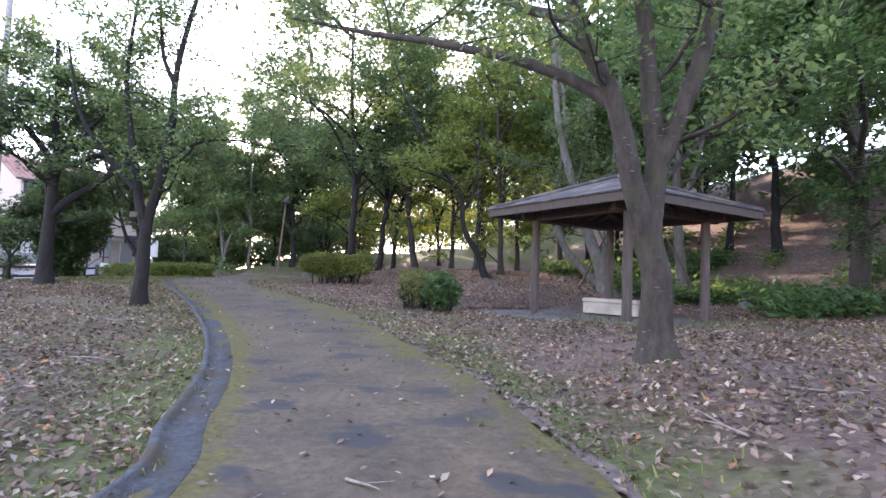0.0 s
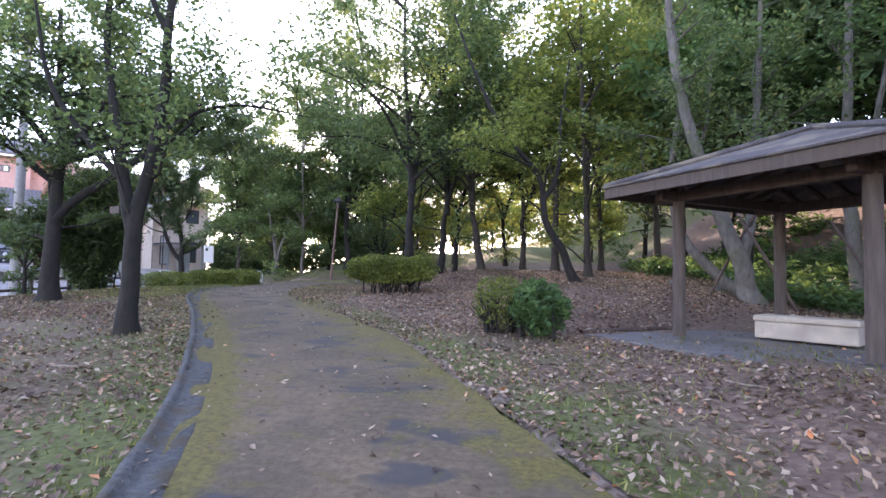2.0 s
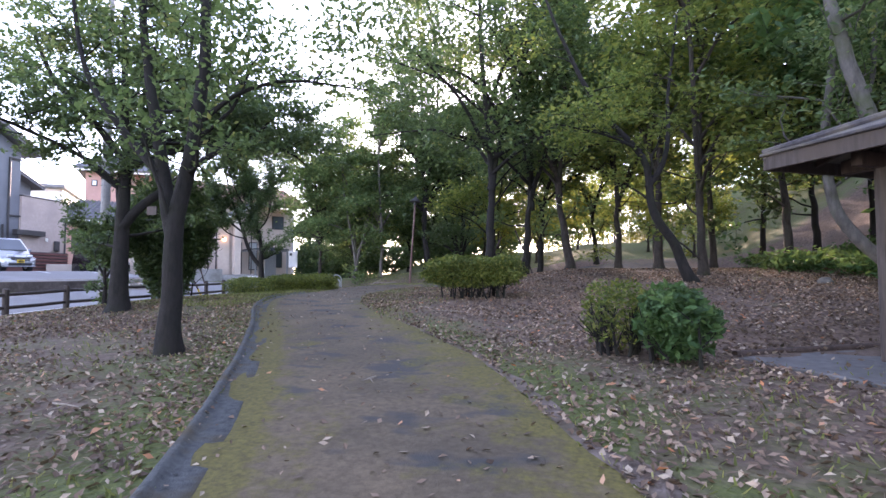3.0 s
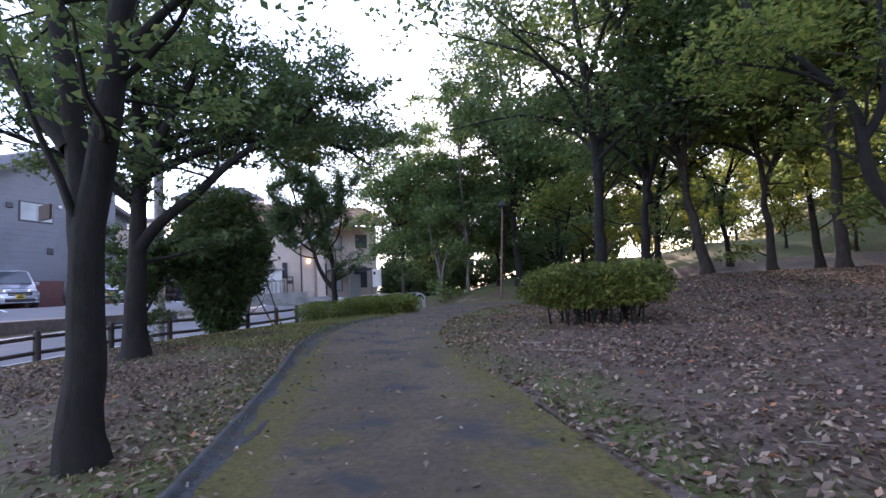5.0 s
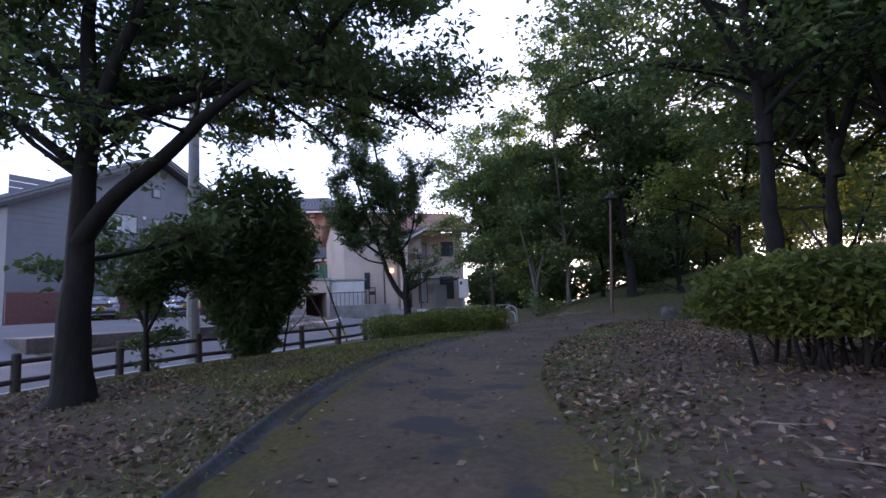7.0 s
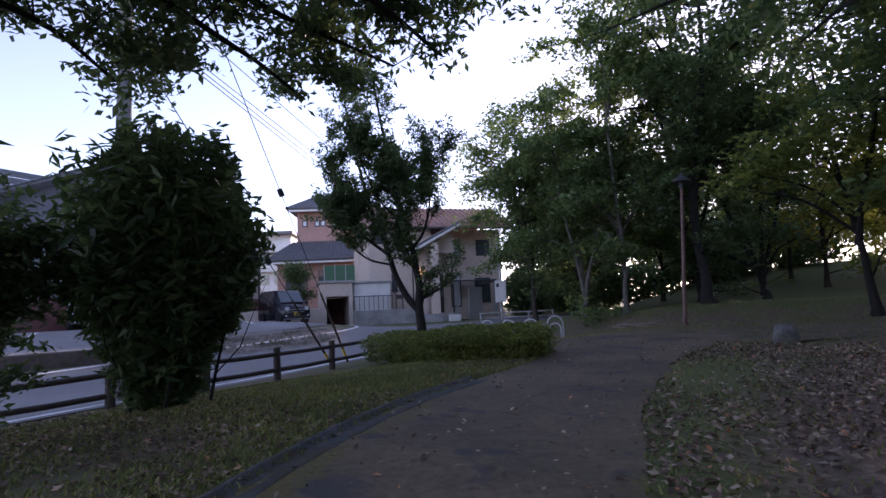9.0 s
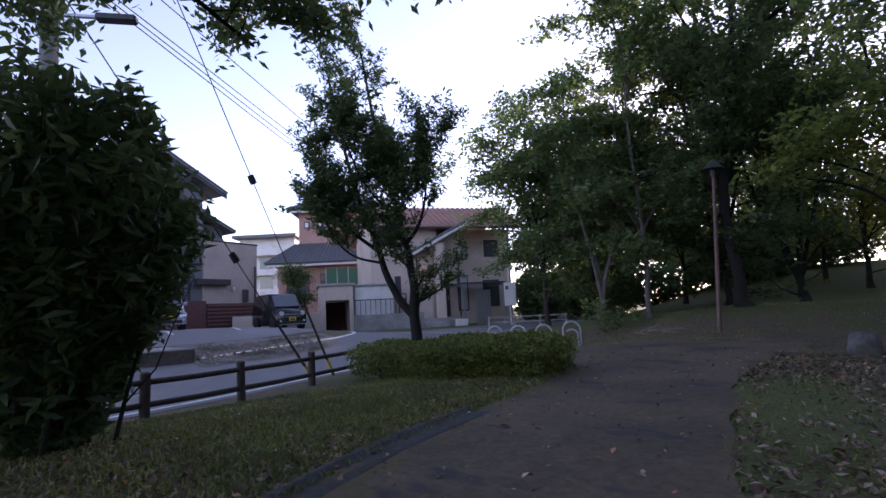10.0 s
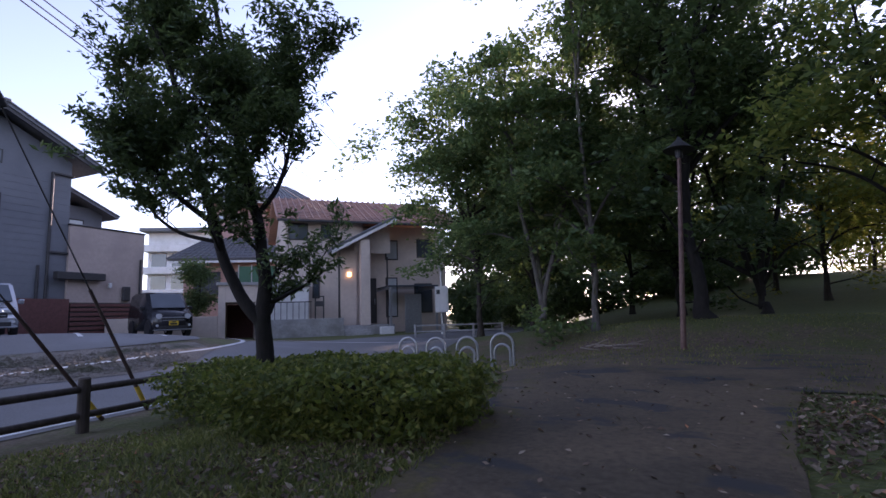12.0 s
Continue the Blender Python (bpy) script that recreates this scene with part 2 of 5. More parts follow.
LENS = surface("headlight_lens", (0.65, 0.67, 0.70), (0.8, 0.82, 0.85), 20, 0.1, 0.3, bump=0)
ROCK = surface("grey_rock", (0.08, 0.075, 0.07), (0.2, 0.185, 0.17), 5, 0.9, bump=0.7, stain=(0.12, 0.13, 0.08), stain_scale=1.5, dist=0.03)
NET = surface("green_net", (0.05, 0.13, 0.08), (0.09, 0.2, 0.12), 30, 0.8, bump=0.2)
STICK = surface("dry_branch", (0.22, 0.18, 0.14), (0.4, 0.34, 0.28), 20, 0.9, bump=0.3)


def glass_material(name, tint):
    m, nt, b, co = start(name, 0.06)
    nt.links.new(ramp_node(nt, [(0.3, tint), (0.7, tuple(c * 1.6 for c in tint))], noise_node(nt, co, 0.6, 2.0)), b.inputs["Base Color"])
    b.inputs["Specular IOR Level"].default_value = 0.8
    return m


PANE = glass_material("window_glass", (0.05, 0.06, 0.07))
PANE_BLIND = glass_material("window_with_curtain", (0.34, 0.36, 0.37))
GLOW = bpy.data.materials.new("lit_bulb")
GLOW.use_nodes = True
GLOW.node_tree.nodes["Principled BSDF"].inputs["Base Color"].default_value = (0.9, 0.7, 0.4, 1)
GLOW.node_tree.nodes["Principled BSDF"].inputs["Emission Color"].default_value = (1.0, 0.55, 0.2, 1)
GLOW.node_tree.nodes["Principled BSDF"].inputs["Emission Strength"].default_value = 2.0


# ---- geometry helpers ----
def raw_mesh(name, verts, quads, material, smooth=False):
    me = bpy.data.meshes.new(name)
    verts, quads = np.asarray(verts, np.float32), np.asarray(quads, np.int32)
    me.vertices.add(len(verts))
    me.vertices.foreach_set("co", verts.ravel())
    me.loops.add(quads.size)
    me.loops.foreach_set("vertex_index", quads.ravel())
    me.polygons.add(len(quads))
    me.polygons.foreach_set("loop_start", np.arange(len(quads), dtype=np.int32) * quads.shape[1])
    me.polygons.foreach_set("use_smooth", np.full(len(quads), smooth))
    me.materials.append(material)
    me.update(calc_edges=True)
    me.validate()
    return me


def part(name, bm, material, parent=None, label=""):
    """Links a bmesh as one mesh object, under its thing or part."""
    me = bpy.data.meshes.new(name)
    bm.to_mesh(me)
    bm.free()
    me.materials.append(material)
    ob = new(name, me)
    if parent:
        ob.parent = parent
    return tagged(ob, label)


def mesh_part(name, me, parent=None, label=""):
    ob = new(name, me)
    if parent:
        ob.parent = parent
    return tagged(ob, label)


def thing(name, x, y, z, turn, label, category, group="", kind=""):
    e = new(name)
    e.matrix_basis = pose(x, y, z, 0, 0, turn)
    return tagged(e, label, category, group, kind)


def box_bm(x0, y0, z0, x1, y1, z1, bevel=0.0, bm=None):
    bm = bm or bmesh.new()
    vs = bmesh.ops.create_cube(bm, size=1.0, matrix=Matrix.LocRotScale(((x0 + x1) / 2, (y0 + y1) / 2, (z0 + z1) / 2), None, (x1 - x0, y1 - y0, z1 - z0)))["verts"]
    if bevel:
        es = {e for v in vs for e in v.link_edges}
        bmesh.ops.bevel(bm, geom=list(es), offset=bevel, segments=1, affect="EDGES")
    return bm


def extrude_bm(profile, axis, lo, hi, bevel=0.0):
    """A solid from a closed outline. axis 'y': outline in x, z; axis 'x': outline in y, z; axis 'z': outline in x, y."""
    bm = bmesh.new()
    at = {"y": lambda a, b, c: (a, c, b), "x": lambda a, b, c: (c, a, b), "z": lambda a, b, c: (a, b, c)}[axis]
    f = bm.faces.new([bm.verts.new(at(a, b, lo)) for a, b in profile])
    out = bmesh.ops.extrude_face_region(bm, geom=[f])
    d = {"y": (0, hi - lo, 0), "x": (hi - lo, 0, 0), "z": (0, 0, hi - lo)}[axis]
    bmesh.ops.translate(bm, vec=d, verts=[g for g in out["geom"] if isinstance(g, bmesh.types.BMVert)])
    bmesh.ops.recalc_face_normals(bm, faces=bm.faces)
    if bevel:
        bmesh.ops.bevel(bm, geom=list(bm.edges), offset=bevel, segments=2, affect="EDGES")
    return bm


def cyl_bm(r0, r1, z0, z1, sides=12, bm=None, m=None):
    bm = bm or bmesh.new()
    mm = (m or Matrix()) @ Matrix.Translation((0, 0, (z0 + z1) / 2))
    bmesh.ops.create_cone(bm, cap_ends=True, segments=sides, radius1=r0, radius2=r1, depth=z1 - z0, matrix=mm)
    return bm


def tubes(lines, sides=7):
    """Round tubes along lines of (point, radius); returns vertices and quads."""
    vs, qs, n0 = [], [], 0
    ang = np.arange(sides) * 2 * math.pi / sides
    for pts, rad in lines:
        pts, rad = np.asarray(pts, float), np.asarray(rad, float)
        d = np.gradient(pts, axis=0)
        d /= np.linalg.norm(d, axis=1)[:, None] + 1e-9
        ref = np.where(np.abs(d[:, 2:3]) > 0.9, np.array([[1.0, 0, 0]]), np.array([[0, 0, 1.0]]))
        a = np.cross(d, ref)
        a /= np.linalg.norm(a, axis=1)[:, None] + 1e-9
        for i in range(1, len(a)):
            a[i] = a[i - 1] - d[i] * np.dot(a[i - 1], d[i])
            a[i] /= np.linalg.norm(a[i]) + 1e-9
        b = np.cross(d, a)
        ring = pts[:, None] + rad[:, None, None] * (a[:, None] * np.cos(ang)[None, :, None] + b[:, None] * np.sin(ang)[None, :, None])
        vs.append(ring.reshape(-1, 3))
        i, j = np.meshgrid(np.arange(len(pts) - 1), np.arange(sides), indexing="ij")
        k = (j + 1) % sides
        qs.append(n0 + np.stack([i * sides + j, i * sides + k, (i + 1) * sides + k, (i + 1) * sides + j], -1).reshape(-1, 4))
        n0 += len(pts) * sides
    return np.concatenate(vs), np.concatenate(qs)


def leaf_quads(centres, size, rng, flat=0.5, long=1.0):
    """One small folded leaf at each centre, every one turned its own way."""
    n = len(centres)
    nor = rng.normal(size=(n, 3))
    nor[:, 2] = np.abs(nor[:, 2]) + flat
    nor /= np.linalg.norm(nor, axis=1)[:, None]
    t = np.cross(nor, rng.normal(size=(n, 3)))
    t /= np.linalg.norm(t, axis=1)[:, None] + 1e-9
    s = np.cross(nor, t)
    k = size * rng.uniform(0.6, 1.35, (n, 1))
    fold = nor * k * rng.uniform(-0.1, 0.25, (n, 1))
    v = np.stack([centres - t * k * long * 0.6, centres + s * k * 0.36 + fold, centres + t * k * long * 0.7, centres - s * k * 0.36 + fold], 1)
    return v.reshape(-1, 3), np.arange(4 * n).reshape(-1, 4)


def catmull(pts, n):
    """A smooth line of n points through the given ones."""
    p = np.asarray(pts, float)
    p = np.vstack([2 * p[0] - p[1], p, 2 * p[-1] - p[-2]])
    out = []
    for u in np.linspace(0, len(p) - 3 - 1e-6, n):
        i = int(u)
        t = u - i
        a, b, c, d = p[i:i + 4]
        out.append(0.5 * (2 * b + (c - a) * t + (2 * a - 5 * b + 4 * c - d) * t * t + (3 * b - a - 3 * c + d) * t ** 3))
    return np.array(out)


# ---- the ground ----
def ss(a, b, v):
    t = np.clip((v - a) / (b - a), 0, 1)
    return t * t * (3 - 2 * t)


def ground_z(x, y):
    z = -0.12 + 0.72 * ss(3, 20, y) + 0.1 * ss(22, 36, y)
    z = z + 0.85 * ss(-8, -2, x) * ss(16, 27, y)
    z = z + 0.34 * ss(1.2, 2.9, x) * ss(16, 8, y)
    z = z - 0.35 * ss(-13, -18, x) * ss(8, 14, y)
    z = z + (0.35 + 0.85 * ss(38, 27, y)) * ss(-20, -31, x)
    z = z + (0.7 * ss(35.5, 39.5, y) + 2.4 * ss(42, 66, y)) * ss(-26, -18, x)
    z = z + 6.5 * ss(0, 13, (x - 8.5) + 0.12 * (y - 10))
    z = z + 0.26 * ss(13.5, 14.1, y + 0.35 * np.sin(2.1 * x) + 0.2 * np.sin(5.3 * x)) * ss(-0.6, 0.9, x) * ss(6.0, 4.2, x) * ss(24, 18, y)
    w = np.exp(-(((x - 3.83) ** 2 + (y - 12.0) ** 2) / 10.5) ** 2)
    return z * (1 - w) + 0.30 * w


def gz(x, y):
    return float(ground_z(np.float64(x), np.float64(y)))


LEFT = [(-1.35, -6), (-1.3, 0), (-1.46, 2.78), (-1.86, 3.89), (-2.54, 5.8), (-3.75, 8.2), (-5.5, 11.0), (-6.6, 12.6), (-7.6, 14.0), (-9.0, 15.8), (-10.25, 17.8), (-11.0, 19.4), (-11.5, 20.8), (-11.85, 22.4), (-12.15, 24.0), (-12.6, 25.4), (-13.7, 28.1), (-15.2, 30.8)]
RIGHT = [(1.6, -6), (1.5, 0), (1.25, 3.0), (0.86, 4.6), (0.2, 6.5), (-1.2, 9.3), (-2.4, 11.5), (-3.7, 13.2), (-4.75, 14.5), (-5.6, 15.4), (-7.1, 17.6), (-8.3, 20.2), (-9.0, 22.0), (-9.5, 24.2), (-9.9, 26.0), (-10.0, 28.4), (-9.9, 32.0)]
FENCE = [(-15.6, 7.8), (-15.95, 9.6), (-16.25, 11.5), (-16.5, 13.3), (-16.7, 15.2), (-16.9, 17.0), (-17.05, 18.8), (-17.23, 20.5), (-17.7, 22.33), (-18.18, 24.19), (-18.8, 26.0)]


def sheet(name, a, b, n, m, material, lift, wobble=0.0, attribute=None, kind="structure"):
    """A draped strip between two lines, n along and m across."""
    pa, pb = catmull(a, n), catmull(b, n)
    w = np.linspace(0, 1, m)
    xy = pa[:, None] * (1 - w[None, :, None]) + pb[:, None] * w[None, :, None]
    if wobble:
        for i in range(n):
            for j, s in ((0, -1), (m - 1, 1)):
                k = noise.noise(Vector((xy[i, j, 0] * 1.3, xy[i, j, 1] * 1.3, 3.0)))
                xy[i, j] += s * wobble * k * (pb[i] - pa[i]) / np.linalg.norm(pb[i] - pa[i])
    z = ground_z(xy[..., 0], xy[..., 1]) + lift
    v = np.concatenate([xy, z[..., None]], -1).reshape(-1, 3)
    i, j = np.meshgrid(np.arange(n - 1), np.arange(m - 1), indexing="ij")
    q = np.stack([i * m + j, i * m + j + 1, (i + 1) * m + j + 1, (i + 1) * m + j], -1).reshape(-1, 4)
    me = raw_mesh(name, v, q, material, True)
    if attribute:
        at = me.attributes.new(attribute, "FLOAT", "POINT")
        edge = -0.03 + 0.32 * np.abs(2 * w[None, :] - 1) ** 2.2 + 0.2 * np.exp(-((w[None, :] - 0.12) / 0.05) ** 2)
        edge = edge * (0.45 + 0.55 * ss(23, 15, xy[..., 1])) + 0.115 * ss(5, 8, xy[..., 1]) * ss(19, 13, xy[..., 1])
        at.data.foreach_set("value", edge.ravel().astype(np.float32))
    return tagged(new(name, me), kind=kind)


def signed_side(x, y, line):
    """Distance of points to a line of points."""
    p = catmull(line, 120)
    d = np.full(x.shape, 1e9)
    for q in p:
        d = np.minimum(d, (x - q[0]) ** 2 + (y - q[1]) ** 2)
    return np.sqrt(d)


def path_margin(x, y):
    """Distance of points outside the path's edges; negative on the path."""
    ring = np.vstack([catmull(LEFT, 70), catmull(RIGHT, 70)[::-1]])
    inside = np.zeros(x.shape, bool)
    for (ax, ay), (bx, by) in zip(ring, np.roll(ring, -1, 0)):
        inside ^= ((ay > y) != (by > y)) & (x < ax + (bx - ax) * (y - ay) / (by - ay + 1e-12))
    d = np.minimum(signed_side(x, y, LEFT), signed_side(x, y, RIGHT))
    return np.where(inside, -d, d)


def build_ground():
    def axis(lo, a, b, hi, step):
        far_lo = a - np.geomspace(1, a - lo + 1, 26)[::-1] + 1
        far_hi = b + np.geomspace(1, hi - b + 1, 26) - 1
        return np.unique(np.concatenate([far_lo, np.arange(a, b, step), far_hi]))
    xs, ys = axis(-900, -34, 22, 900, 0.3), axis(-900, -4, 56, 900, 0.3)
    x, y = np.meshgrid(xs, ys, indexing="ij")
    z = ground_z(x, y)
    rough = np.array([[noise.noise(Vector((a * 0.9, b * 0.9, 0))) * 0.03 + noise.noise(Vector((a * 3, b * 3, 5))) * 0.012 for b in ys] for a in xs])
    dl, dr = signed_side(x, y, LEFT), signed_side(x, y, RIGHT)
    calm = ss(0.0, 0.8, np.minimum(dl, dr))
    inside = path_margin(x, y) < -0.12
    z = z + rough * calm * ~inside * (x > -18) - 0.03 * inside
    n, m = len(xs), len(ys)
    i, j = np.meshgrid(np.arange(n - 1), np.arange(m - 1), indexing="ij")
    q = np.stack([i * m + j, (i + 1) * m + j, (i + 1) * m + j + 1, i * m + j + 1], -1).reshape(-1, 4)
    me = raw_mesh("ground", np.stack([x, y, z], -1).reshape(-1, 3), q, GROUND, True)
    grassy = 0.30 * np.exp(-(np.minimum(dl, dr) / 1.0) ** 2) + 0.22 * ss(13, 18, y) * ss(-6, -9, x) + 0.5 * ss(37.5, 40, y) + 0.16 * ss(-1.2, -2.6, x) * ss(15, 9, y) + 0.1 * ss(1.6, 0.8, x) * ss(-2.5, -1.0, x) * ss(14, 10, y) - 0.14 * ss(2, 6, x) - 0.3 * np.exp(-((x + 15) / 3) ** 2 - ((y - 35.8) / 1.3) ** 2)
    at = me.attributes.new("grassy", "FLOAT", "POINT")
    at.data.foreach_set("value", grassy.ravel().astype(np.float32))
    tagged(new("ground", me), "brown leaf-strewn park ground with mossy grass patches", "ground", kind="structure")


build_ground()
tagged(sheet("path", LEFT, RIGHT, 150, 22, PATHWAY, 0.012, 0.10, "mossy"), "worn brown asphalt footpath with moss and damp patches", "path")
tagged(sheet("path_branch", [(-15.0, 30.2), (-12.5, 30.6), (-9.8, 29.2), (-7.0, 30.6), (-3.0, 32.4), (4.0, 35.5)], [(-19.0, 33.4), (-15.0, 34.2), (-12.0, 34.4), (-8.0, 34.6), (-4.0, 36.0), (3.0, 39.0)], 60, 14, PATHWAY, 0.016, 0.3, "mossy"), "bare trodden earth where the path widens", "path")


def kerb():
    """The low rounded kerb with its gutter along the grass."""
    line = catmull(LEFT[1:14], 110)
    t = np.gradient(line, axis=0)
    t /= np.linalg.norm(t, axis=1)[:, None]
    nrm = np.stack([t[:, 1], -t[:, 0]], 1)
    prof = [(-0.10, -0.06), (-0.095, 0.04), (-0.075, 0.06), (-0.03, 0.062), (-0.005, 0.035), (0.02, 0.017), (0.11, 0.015), (0.24, 0.019), (0.27, -0.02)]
    v = []
    for p, k in zip(line, nrm):
        g = gz(*p)
        for a, h in prof:
            wob = 0.02 * noise.noise(Vector((p[0] * 2, p[1] * 2, a * 9)))
            v.append((p[0] + k[0] * (a + wob), p[1] + k[1] * (a + wob), g + h + wob * 0.4))
    m, n = len(prof), len(line)
    q = [(i * m + j, i * m + j + 1, (i + 1) * m + j + 1, (i + 1) * m + j) for i in range(n - 1) for j in range(m - 1)]
    tagged(new("kerb", raw_mesh("kerb", v, q, KERB, True)), "dark weathered kerb and gutter beside the path", "kerb", kind="structure")


kerb()
EDGE_IN = [(x - 0.03, y) for x, y in RIGHT[1:9]]
EDGE_OUT = [(x + 0.14, y + 0.05) for x, y in RIGHT[1:9]]
tagged(sheet("path_edging", EDGE_IN, EDGE_OUT, 140, 5, EDGING, 0.009, 0.30), "crumbling pinkish concrete edging along the path", "edging")
ROAD_NEAR = [(x - 0.55, y) for x, y in FENCE[::2]] + [(-19.8, 29.5), (-20.6, 34.0), (-22.0, 39.0), (-24.0, 46.0), (-30, 62)]
ROAD_FAR = [(x - 6.6, y) for x, y in FENCE[::2]] + [(-26.0, 30.0), (-28.6, 34.0), (-29.2, 39.0), (-29.6, 46.0), (-36, 62)]
ROAD_NEAR.insert(0, (-14.6, -6)), ROAD_FAR.insert(0, (-21, -6))
tagged(sheet("road", ROAD_NEAR, ROAD_FAR, 90, 12, ASPHALT, 0.012), "grey asphalt street beside the park", "road")


def stripe(name, line, width, lift=0.02, n=80):
    p = catmull(line, 40)
    t = np.gradient(p, axis=0)
    t /= np.linalg.norm(t, axis=1)[:, None]
    k = np.stack([t[:, 1], -t[:, 0]], 1) * width / 2
    return tagged(sheet(name, p - k, p + k, n, 3, LINE_WHITE, lift), "white painted road line", "road marking")


stripe("road_line_near", [(x - 0.32, y) for x, y in ROAD_NEAR[:9]], 0.16)
stripe("road_line_far", [(x + 0.3, y) for x, y in ROAD_FAR[:6]] + [(-25.2, 28.4), (-26.2, 30.8), (-28.0, 32.6), (-30.5, 33.0)], 0.16, 0.034)
stripe("road_line_bend", [(-31.5, 34.6), (-29.2, 35.8), (-26.5, 38.2), (-24.6, 40.6), (-24.2, 42.4)], 0.16)
tagged(sheet("car_park", [(-26.2, 12), (-26.4, 18), (-26.6, 24), (-26.8, 28), (-28.2, 31.0)], [(-44, 8), (-42, 16), (-40, 24), (-38, 30), (-35, 34)], 40, 24, ASPHALT, 0.03), "grey asphalt car park behind a gravel strip", "car park")
tagged(sheet("gravel_strip", [(-23.2, 23.7), (-23.3, 25.6), (-23.4, 27.0), (-23.9, 28.4), (-25.6, 30.2)], [(-26.6, 23.7), (-26.6, 25.0), (-26.6, 26.6), (-26.7, 28.2), (-27.2, 30.3)], 40, 8, GRAVEL, 0.026, 0.1), "rough gravel strip with weeds by the street", "gravel")
tagged(sheet("driveway", [(-22.0, 4), (-22.4, 9), (-22.9, 13), (-23.3, 17.2)], [(-27, 4), (-27, 9), (-27, 13), (-27, 17.2)], 24, 8, ASPHALT, 0.018), "grey asphalt drive up to the car park", "road")
for k, y0 in enumerate((17.4, 20.2, 22.9, 25.6, 28.3, 31.0)):
    stripe("parking_line", [(-28.6 - 0.1 * k, y0 - 0.8), (-30.4 - 0.1 * k, y0 - 0.4), (-32.2 - 0.1 * k, y0)], 0.14, 0.04, 8)


# ---- the pavilion ----
def pavilion():
    c = Vector((3.83, 12.0))
    turn = math.degrees(math.atan2(0.35, -1.83)) - 135.0
    g = gz(3.0, 11.6)
    th = thing("pavilion", c.x, c.y, g, turn, "open brown timber pavilion with a low hipped roof", "pavilion")
    h, e = 1.315, 2.13
    part("floor_slab", box_bm(-2.5, -2.5, -0.3, 2.3, 2.25, 0.015, 0.01), SLAB, th, "stained grey concrete floor")
    for sx, sy in ((-1, -1), (1, -1), (1, 1), (-1, 1)):
        p = part("post", cyl_bm(0.10, 0.095, 0.0, 2.36, 14), TIMBER_GREY, th, "weathered round post")
        p.matrix_basis = pose(sx * h, sy * h, 0.05)
    for k in range(4):
        b = part("beam", box_bm(-1.75, h - 0.06, 2.20, 1.75, h + 0.06, 2.36, 0.01), TIMBER, th)
        b.matrix_basis = pose(0, 0, 0, 0, 0, 90 * k)
    z0, z1 = 2.30, 3.25
    for k in range(4):
        r = pose(0, 0, 0, 0, 0, 90 * k)
        bm = bmesh.new()
        pts = [(-e, e, z0 + 0.17), (e, e, z0 + 0.17), (0.0, 0.0, z1)]
        top = [bm.verts.new(p) for p in pts]
        bot = [bm.verts.new((x, y, z - 0.05)) for x, y, z in pts]
        bm.faces.new(top[::-1])
        bm.faces.new(bot)
        for i in range(3):
            bm.faces.new((top[i], top[(i + 1) % 3], bot[(i + 1) % 3], bot[i]))
        bmesh.ops.recalc_face_normals(bm, faces=bm.faces)
        part("roof_slope", bm, SHINGLE, th, "felted roof slope with fallen leaves").matrix_basis = r
        part("fascia", box_bm(-e + 0.004, e - 0.035, z0 - 0.02, e - 0.04, e + 0.004, z0 + 0.15, 0.006), TIMBER_GREY, th, "sun-bleached fascia board").matrix_basis = r
        part("roof_edge", box_bm(-e - 0.02, e - 0.06, z0 + 0.152, e - 0.02, e + 0.035, z0 + 0.19, 0.008), SHINGLE, th).matrix_basis = r
        for i in range(-4, 5):
            x = i * 0.44
            ln = max(0.3, e - abs(x))
            bm = bmesh.new()
            box_bm(x - 0.025, e - ln, 0, x + 0.025, e - 0.05, 0.07, 0, bm)
            for v in bm.verts:
                v.co.z += z0 + 0.04 + (e - v.co.y) / e * (z1 - z0 - 0.2)
            part("rafter", bm, TIMBER, th).matrix_basis = r
    ridge = bmesh.new()
    for sx, sy in ((-1, -1), (1, -1), (1, 1), (-1, 1)):
        a, b = Vector((sx * e, sy * e, z0 + 0.19)), Vector((0, 0, z1 + 0.03))
        m = Matrix.Translation((a + b) / 2) @ (b - a).to_track_quat("Z", "Y").to_matrix().to_4x4()
        bmesh.ops.create_cone(ridge, cap_ends=True, segments=8, radius1=0.05, radius2=0.05, depth=(b - a).length, matrix=m)
    part("hip_ridge", ridge, SHINGLE, th)
    edging = thing("timber_edging", c.x, c.y, g, turn, "dark weathered log edging beside the pavilion floor", "edging")
    v, q = tubes([([(-2.45, 2.32, 0.03), (-1.2, 2.34, 0.035), (0.2, 2.31, 0.03), (1.4, 2.33, 0.03)], [0.05, 0.048, 0.05, 0.045])], 9)
    mesh_part("log", raw_mesh("log", v, q, TIMBER, True), edging)
    bench = thing("bench", 3.16, 12.53, g + 0.05, math.degrees(math.atan2(-0.72, 0.78)), "pale worn stone bench block under the pavilion roof", "bench")
    part("seat", box_bm(0, 0, 0.26, 1.36, 0.5, 0.36, 0.025), BENCH_STONE, bench)
    part("base", box_bm(0.02, 0.02, 0.0, 1.34, 0.48, 0.258, 0.015), BENCH_STONE, bench)


pavilion()


# ---- trees ----
def grow(rng, start_at, heading, length, radius, lift=0.25, bend=0.35, steps=5):
    p, d, out, rad = np.array(start_at, float), np.array(heading, float), [], []
    d /= np.linalg.norm(d) + 1e-9
    for i in range(steps + 1):
        out.append(p.copy())
        rad.append(radius * (1 - 0.72 * i / steps))
        d = d + rng.normal(size=3) * bend * 0.5 + np.array([0, 0, lift * 0.4])
